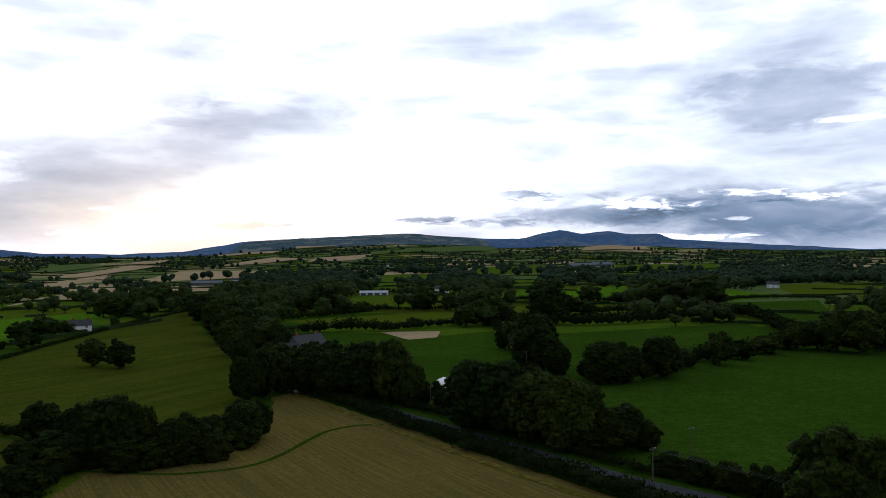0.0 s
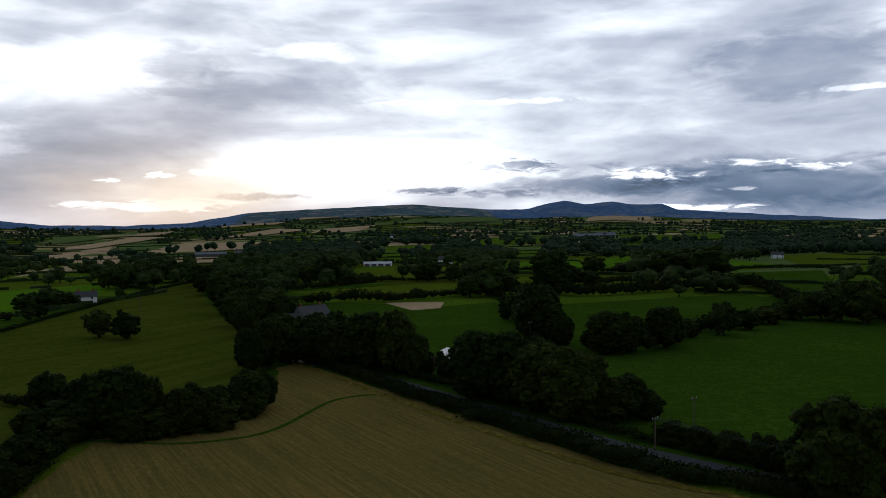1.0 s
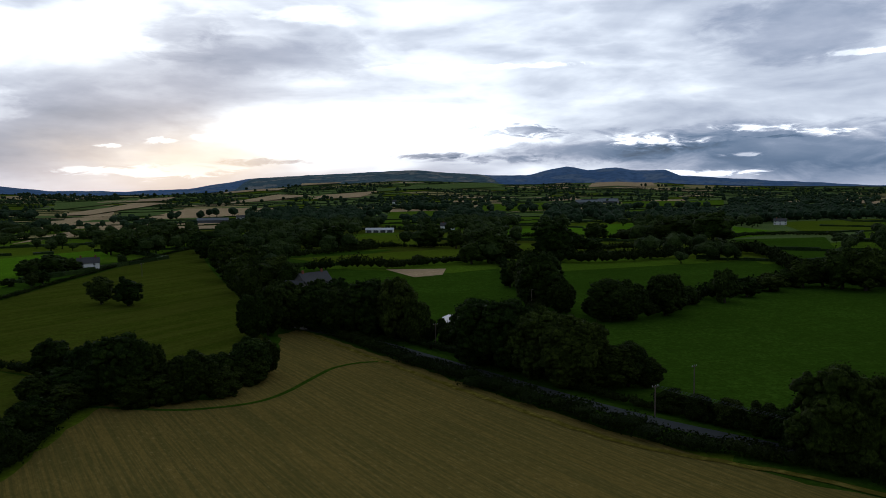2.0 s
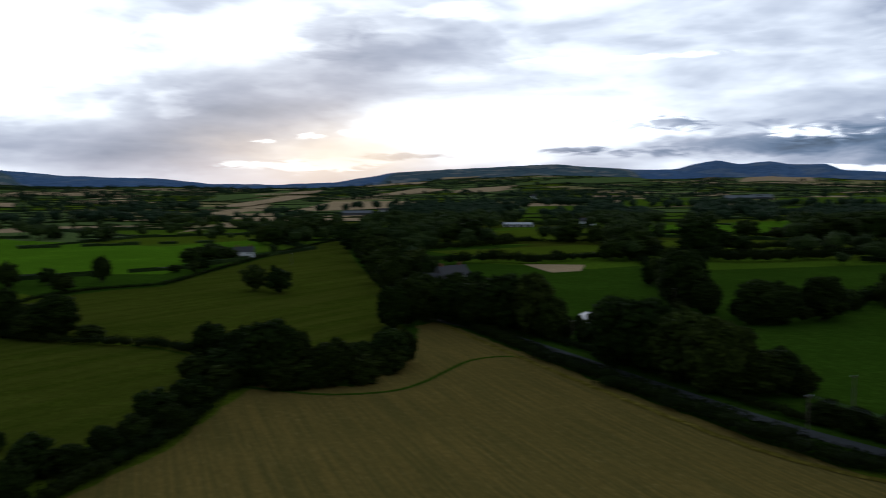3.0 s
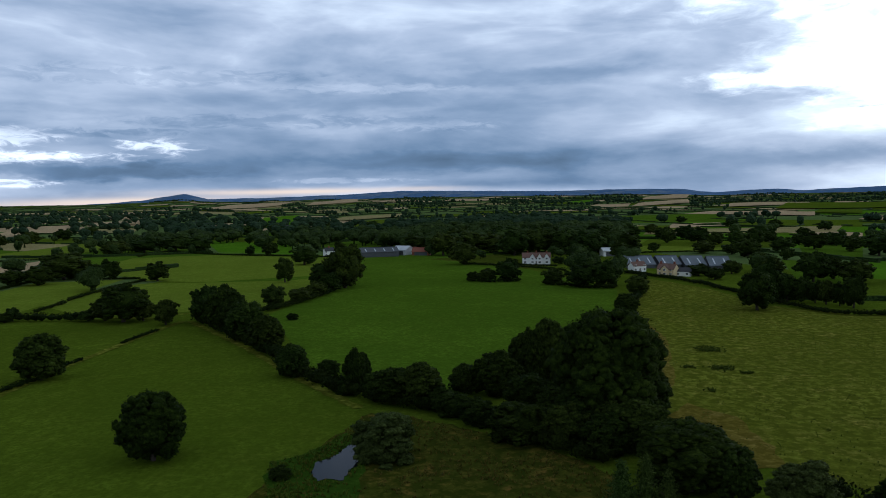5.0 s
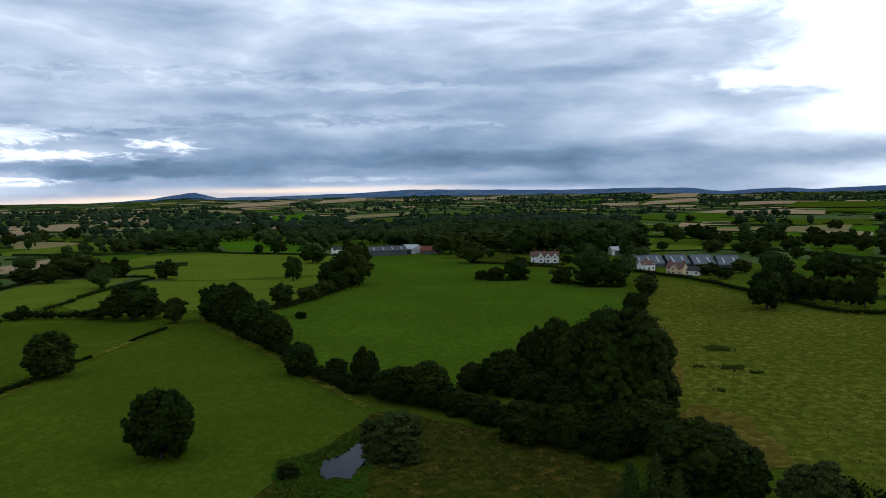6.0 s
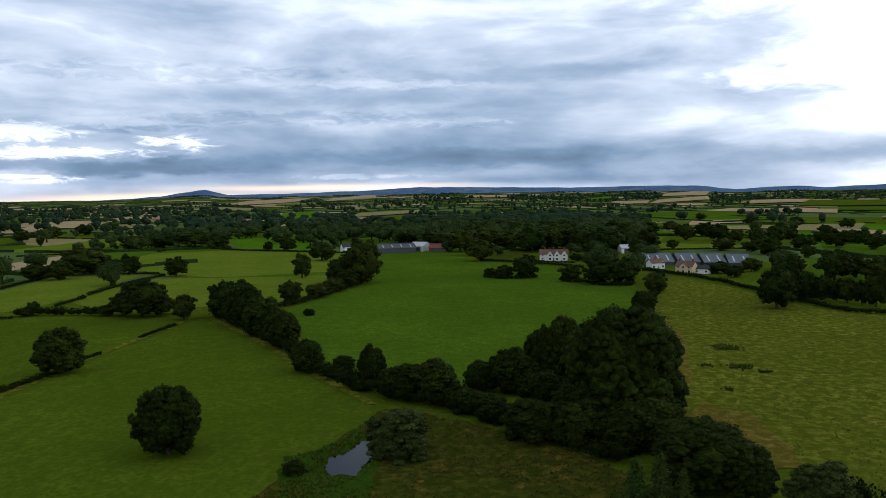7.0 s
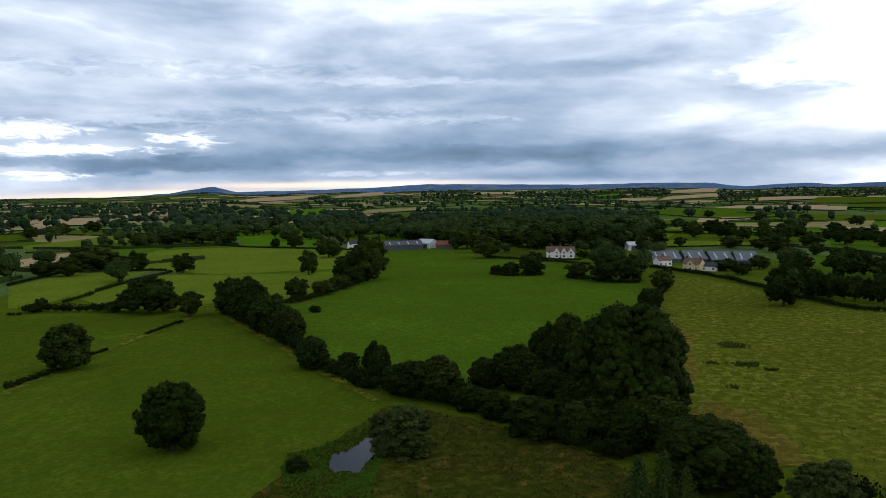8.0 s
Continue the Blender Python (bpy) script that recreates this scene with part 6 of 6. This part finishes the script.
def opening(top, name, x, y, z, w, h, face, frame_mat=None):
    """A window or door in a wall facing -y ('s'), +y ('n'), -x ('w') or +x ('e'): a frame proud of the wall with a pane set back in it."""
    out = {"s": (0, -1), "n": (0, 1), "w": (-1, 0), "e": (1, 0)}[face]
    f = new(name)
    f.parent = top
    rot = {"s": 0, "n": 180, "w": -90, "e": 90}[face]
    f.matrix_local = pose(x, y, z, 0, 0, rot)
    bm = bmesh.new()
    for x0, x1, z0, z1 in ((-w / 2 - 0.1, -w / 2, -0.1, h + 0.1), (w / 2, w / 2 + 0.1, -0.1, h + 0.1), (-w / 2, w / 2, h, h + 0.1), (-w / 2, w / 2, -0.12, 0),
                           (-0.04, 0.04, 0, h)):
        box(bm, x0, x1, -0.09, 0.03, z0, z1)
    part("frame", bm, frame_mat or M_WHITE, f)
    bm = bmesh.new()
    box(bm, -w / 2, w / 2, -0.03, 0.02, 0, h)
    part("pane" if name == "window" else "leaf", bm, M_GLASS if name == "window" else M_TIMBER, f)
    return f


def house(name, x, y, turn, w, d, eave, ridge, wall, roof, label, stacks=(), windows=(), gables=()):
    """A house with its ridge along its own x. gables: (x, width, depth) of front gables on its -y side."""
    top = new(name)
    part("wall", gable_walls(w, d, eave, ridge), wall, top)
    part("roof", gable_roof(w, d, eave, ridge), roof, top)
    for gx, gw, gd in gables:
        bm = gable_walls(gd + d / 2, gw, eave, ridge - 0.4)
        m = pose(gx, -(gd + d / 2) / 2, 0, 0, 0, 90)
        bmesh.ops.transform(bm, matrix=m, verts=bm.verts)
        part("gable_wall", bm, wall, top)
        bm = gable_roof(gd + d / 2, gw, eave, ridge - 0.4)
        bmesh.ops.transform(bm, matrix=m, verts=bm.verts)
        part("gable_roof", bm, roof, top)
        opening(top, "window", gx, -d / 2 - gd, 0.9, 1.4, 1.2, "s")
        opening(top, "window", gx, -d / 2 - gd, 3.4, 1.2, 1.1, "s")
    for sx, sy in stacks:
        bm = bmesh.new()
        box(bm, sx - 0.5, sx + 0.5, sy - 0.35, sy + 0.35, ridge - 1.0, ridge + 1.3)
        box(bm, sx - 0.56, sx + 0.56, sy - 0.41, sy + 0.41, ridge + 1.1, ridge + 1.25)
        box(bm, sx - 0.3, sx - 0.1, sy - 0.1, sy + 0.1, ridge + 1.25, ridge + 1.6)
        box(bm, sx + 0.1, sx + 0.3, sy - 0.1, sy + 0.1, ridge + 1.25, ridge + 1.6)
        part("chimney", bm, M_BRICK, top)
    for kind, wx, wz, ww, wh, face in windows:
        at = {"s": (wx, -d / 2), "n": (wx, d / 2), "w": (-w / 2, wx), "e": (w / 2, wx)}[face]
        opening(top, kind, at[0], at[1], wz, ww, wh, face)
    top.matrix_world = pose(x, y, height(x, y), 0, 0, turn)
    return tagged(top, label, "house")


def shed(x, y, turn, w, d, eave, ridge, wall, roof, label, rooflights=0, doors=1):
    """A farm shed: portal frame, sheeted walls, ribbed sheet roof with a ridge cap, open or closed bays on its front."""
    top = new("farm_shed")
    part("wall", gable_walls(w, d, eave, ridge), wall, top)
    part("roof", gable_roof(w, d, eave, ridge, 0.5, 0.18), roof, top)
    rise = (ridge - eave) / (d / 2)
    bm = bmesh.new()
    box(bm, -w / 2 - 0.5, w / 2 + 0.5, -0.35, 0.35, ridge + 0.16, ridge + 0.42)
    part("ridge_cap", bm, roof, top)
    for k in range(rooflights):
        gx = -w / 2 + w * (k + 0.5) / rooflights
        bm = bmesh.new()
        box(bm, -0.4, 0.4, -d * 0.2, d * 0.12, 0, 0.06)
        a = math.atan(rise)
        bmesh.ops.transform(bm, matrix=Matrix.Translation((gx, -d / 4, eave + rise * d / 4 + 0.21)) @ Matrix.Rotation(a, 4, "X"), verts=bm.verts)
        part("rooflight", bm, M_PALESHEET, top)
    for k in range(doors):
        gx = -w / 2 + w * (k + 0.5) / doors
        bm = bmesh.new()
        box(bm, gx - w / doors * 0.36, gx + w / doors * 0.36, -d / 2 - 0.08, -d / 2 + 0.02, 0, eave * 0.82)
        part("door", bm, M_DARKSHEET, top)
    top.matrix_world = pose(x, y, height(x, y), 0, 0, turn)
    return tagged(top, label, "farm shed", "farm buildings")


house('house', -530.7, 7.7, 89.2, 19, 7.0, 4.6, 7.6, M_WHITE, M_TILE, 'white rendered house with three front gables and tiled roof', stacks=[(-6, 0), (0, 0), (7, 0)], windows=[('window', -7.6, 0.9, 1.2, 1.2, 's'), ('window', -7.6, 3.3, 1.1, 1.1, 's'), ('door', 0.0, 0.1, 1.0, 2.0, 's'), ('window', 0.0, 3.4, 1.0, 1.0, 's')], gables=[(-2.6, 3.6, 1.2), (2.2, 3.6, 1.2), (7.0, 3.6, 1.2)])
house('house', -446.1, 80.8, 54.7, 10, 7, 4.3, 6.9, M_CREAM, M_TILE, 'cream rendered farmhouse with a tiled roof and front gable', stacks=[(-4, 0), (4, 0)], windows=[('window', -3.2, 0.9, 1.2, 1.2, 's'), ('window', -3.2, 3.3, 1.1, 1.1, 's'), ('door', 0.0, 0.1, 1.0, 2.0, 's'), ('window', 3.2, 0.9, 1.2, 1.2, 's'), ('window', 3.2, 3.3, 1.1, 1.1, 's')], gables=[(0.2, 4.6, 1.4)])
house('house', -473.0, 67.5, 116.9, 9, 6, 3.7, 5.9, M_WHITE, M_TILE, 'white rendered cottage with a tiled roof beside the sheds', stacks=[(0, 0)], windows=[('window', -3.2, 0.9, 1.2, 1.2, 's'), ('window', -3.2, 3.3, 1.1, 1.1, 's'), ('door', 0.0, 0.1, 1.0, 2.0, 's'), ('window', 3.2, 0.9, 1.2, 1.2, 's'), ('window', 3.2, 3.3, 1.1, 1.1, 's')], gables=[])
house('house', -446.0, 89.4, 68.7, 9, 6, 2.8, 4.6, M_WHITE, M_SLATE, 'low white outbuilding with a slate roof near farmhouse', stacks=[], windows=[('window', -2.5, 0.9, 1.1, 1.0, 's'), ('window', 2.5, 0.9, 1.1, 1.0, 's')], gables=[])
shed(-506.9, 72.3, 93.9, 17.2, 28, 2.4, 6.9, M_DARKSHEET, M_SHEET, 'grey sheet-roofed livestock shed in a row of four', 3, 3)
shed(-506.2, 90.2, 93.9, 12.6, 28, 2.4, 6.9, M_DARKSHEET, M_SHEET, 'grey sheet-roofed livestock shed in a row of four', 2, 2)
shed(-501.8, 105.1, 92.2, 12.6, 28, 2.4, 6.9, M_DARKSHEET, M_SHEET, 'grey sheet-roofed livestock shed in a row of four', 2, 2)
shed(-497.4, 120.2, 86.4, 12.6, 28, 2.4, 6.9, M_DARKSHEET, M_SHEET, 'grey sheet-roofed livestock shed in a row of four', 2, 2)
shed(-598.4, 65.2, 103.8, 14, 10, 4.2, 6.2, M_WHITE, M_PALESHEET, 'pale sheet-roofed barn at the edge of the wood', 2, 1)
shed(-610.2, -118.1, 113.0, 30, 18, 4.0, 7.0, M_DARKSHEET, M_DARKSHEET, 'dark low cattle shed with open bays behind the pasture', 4, 5)
shed(-627.5, -100.4, 69.1, 13, 16, 4.2, 7.0, M_PALESHEET, M_PALESHEET, 'pale grey sheeted barn beside the cattle shed', 2, 1)
shed(-620.1, -83.4, 79.7, 15, 9, 3.2, 6.2, M_BRICK, M_BRICK, 'old red brick barn with a tiled roof', 0, 1)
shed(-721.1, -90.3, 97.1, 24, 10, 3.6, 5.4, M_DARKSHEET, M_SHEET, 'low grey sheet-roofed shed behind the red barn', 0, 2)
house('house', -612.8, -159.6, 124.6, 8, 6, 4.6, 7.0, M_WHITE, M_SLATE, 'small white house among the hedgerow trees', stacks=[(0, 0)], windows=[('window', -3.2, 0.9, 1.2, 1.2, 's'), ('window', -3.2, 3.3, 1.1, 1.1, 's'), ('door', 0.0, 0.1, 1.0, 2.0, 's'), ('window', 3.2, 0.9, 1.2, 1.2, 's'), ('window', 3.2, 3.3, 1.1, 1.1, 's')], gables=[])
house('house', -206.9, 452.2, 24.6, 12, 7, 4.8, 7.6, M_WHITE, M_SLATE, 'white farmhouse beyond the hedge with a slate roof', stacks=[(-4, 0), (4, 0)], windows=[('window', -3.2, 0.9, 1.2, 1.2, 's'), ('window', -3.2, 3.3, 1.1, 1.1, 's'), ('door', 0.0, 0.1, 1.0, 2.0, 's'), ('window', 3.2, 0.9, 1.2, 1.2, 's'), ('window', 3.2, 3.3, 1.1, 1.1, 's')], gables=[])
house('house', -57.5, 348.6, 49.4, 16, 8, 4.6, 8.6, M_STONE, M_SLATE, 'slate-roofed farmhouse hidden among tall trees', stacks=[(-6, 0), (5, 0)], windows=[('window', -5.5, 0.9, 1.2, 1.2, 's'), ('window', -5.5, 3.4, 1.1, 1.1, 's'), ('door', 0.0, 0.1, 1.0, 2.0, 's'), ('window', 0.0, 3.4, 1.0, 1.1, 's'), ('window', 5.5, 0.9, 1.2, 1.2, 's'), ('window', 5.5, 3.4, 1.1, 1.1, 's')], gables=[])
house('house', -63.6, 330.3, -24.1, 12, 7, 3.6, 7.0, M_STONE, M_SLATE, 'slate-roofed outbuilding beside the hidden farmhouse', stacks=[], windows=[('window', -3.2, 0.9, 1.2, 1.2, 's'), ('window', -3.2, 3.3, 1.1, 1.1, 's'), ('door', 0.0, 0.1, 1.0, 2.0, 's'), ('window', 3.2, 0.9, 1.2, 1.2, 's'), ('window', 3.2, 3.3, 1.1, 1.1, 's')], gables=[])
shed(-63.6, 832.0, -1.6, 30, 9, 3.0, 4.6, M_WHITE, M_PALESHEET, 'long low white building beyond the fields', 0, 4)
house('house', 10.4, 869.4, -0.7, 16, 8, 4.8, 8.2, M_WHITE, M_SLATE, 'white house among trees beyond the fields', stacks=[(-5, 0), (5, 0)], windows=[('window', -5.5, 0.9, 1.2, 1.2, 's'), ('window', -5.5, 3.4, 1.1, 1.1, 's'), ('door', 0.0, 0.1, 1.0, 2.0, 's'), ('window', 0.0, 3.4, 1.0, 1.1, 's'), ('window', 5.5, 0.9, 1.2, 1.2, 's'), ('window', 5.5, 3.4, 1.1, 1.1, 's')], gables=[])
house('house', -100.6, 1766.8, 3.3, 9, 8, 8, 12, M_WHITE, M_SLATE, 'tall white house standing above distant trees', stacks=[], windows=[('window', -3.2, 0.9, 1.2, 1.2, 's'), ('window', -3.2, 3.3, 1.1, 1.1, 's'), ('door', 0.0, 0.1, 1.0, 2.0, 's'), ('window', 3.2, 0.9, 1.2, 1.2, 's'), ('window', 3.2, 3.3, 1.1, 1.1, 's')], gables=[])
shed(349.5, 1783.7, -1.1, 60, 30, 4, 10, M_DARKSHEET, M_SHEET, 'large grey distant farm sheds', 0, 4)
shed(404.6, 1825.4, -22.5, 46, 28, 4, 10, M_DARKSHEET, M_SHEET, 'large grey distant farm sheds', 0, 4)
shed(-332.4, 1132.6, 16.4, 44, 16, 4, 7, M_DARKSHEET, M_SHEET, 'grey sheds at the distant farm beside straw fields', 0, 4)
house('house', -311.4, 1213.4, 14.4, 14, 8, 4.8, 8, M_WHITE, M_SLATE, 'pale house beside the distant farm sheds', stacks=[(-4, 0)], windows=[('window', -5.5, 0.9, 1.2, 1.2, 's'), ('window', -5.5, 3.4, 1.1, 1.1, 's'), ('door', 0.0, 0.1, 1.0, 2.0, 's'), ('window', 0.0, 3.4, 1.0, 1.1, 's'), ('window', 5.5, 0.9, 1.2, 1.2, 's'), ('window', 5.5, 3.4, 1.1, 1.1, 's')], gables=[])
house('house', 406.6, 909.9, -24.1, 14, 8, 4.6, 7.6, M_WHITE, M_SLATE, 'white house among distant trees', stacks=[(-4, 0)], windows=[('window', -5.5, 0.9, 1.2, 1.2, 's'), ('window', -5.5, 3.4, 1.1, 1.1, 's'), ('door', 0.0, 0.1, 1.0, 2.0, 's'), ('window', 0.0, 3.4, 1.0, 1.1, 's'), ('window', 5.5, 0.9, 1.2, 1.2, 's'), ('window', 5.5, 3.4, 1.1, 1.1, 's')], gables=[])
house('house', -1137.5, -362.7, 107.7, 14, 8, 5, 8.5, M_WHITE, M_SLATE, 'white house on the edge of the distant wood', stacks=[(-4, 0)], windows=[('window', -5.5, 0.9, 1.2, 1.2, 's'), ('window', -5.5, 3.4, 1.1, 1.1, 's'), ('door', 0.0, 0.1, 1.0, 2.0, 's'), ('window', 0.0, 3.4, 1.0, 1.1, 's'), ('window', 5.5, 0.9, 1.2, 1.2, 's'), ('window', 5.5, 3.4, 1.1, 1.1, 's')], gables=[])
shed(-607.3, 449.9, 68.5, 22, 10, 3.6, 5.6, M_PALESHEET, M_PALESHEET, 'pale farm shed standing in the green field', 0, 3)
shed(-584.8, 396.7, 45.8, 18, 8, 3.2, 5.0, M_PALESHEET, M_SHEET, 'grey farm shed standing in the green field', 0, 3)
shed(-655.0, 402.9, 58.4, 12, 8, 3.2, 5.0, M_PALESHEET, M_PALESHEET, 'pale farm shed standing in the green field', 0, 2)
shed(-509.4, 287.7, 60.5, 14, 8, 3.2, 5.0, M_PALESHEET, M_SHEET, 'grey farm shed behind the hedge', 0, 2)

# ---- poles ----


def pole(x, y, h, turn):
    top = new("power_pole")
    tv, tf = tube((0, 0, -0.5), (0, 0, h), 0.16, 0.11, 8)
    child("post", mesh_of("post", tv, tf, [M_TIMBER], smooth=True), top)
    bm = bmesh.new()
    box(bm, -0.9, 0.9, -0.06, 0.06, h - 0.35, h - 0.2)
    part("crossarm", bm, M_TIMBER, top)
    for k in (-0.8, 0.0, 0.8):
        bm = bmesh.new()
        box(bm, k - 0.05, k + 0.05, -0.05, 0.05, h - 0.2, h + 0.05)
        part("insulator", bm, M_PALESHEET, top)
    top.matrix_world = pose(x, y, 0, 0, 0, turn)
    return tagged(top, "weathered wooden power pole beside the lane", "pole", "power poles")


POLES = [(42.9, 150.1, 6.5), (34.9, 287.4, 8.0), (-1.2, 223.3, 6.5), (-161.8, 416.8, 7.1), (56.4, 167.1, 6.5)]
for x, y, h in POLES:
    pole(x, y, h, 35)


def cables(a, b, h):
    """Three wires that sag between two pole tops."""
    top = new("power_cable")
    for side in (-0.8, 0.0, 0.8):
        v, f = [], []
        last = None
        for k in range(13):
            t = k / 12
            p = (a[0] + (b[0] - a[0]) * t + side * 0.7, a[1] + (b[1] - a[1]) * t + side * 0.7, h - 1.1 * 4 * t * (1 - t))
            if last:
                tv, tf = tube(last, p, 0.018, 0.018, 4)
                f += [tuple(i + len(v) for i in q) for q in tf]
                v += tv
            last = p
        child("wire", mesh_of("wire", v, f, [M_DARKSHEET]), top)
    return tagged(top, "thin sagging power cables beside the lane", "cable")


cables(POLES[0], (104.0, 82.0), 6.4)
pole(104.0, 82.0, 6.6, 35)
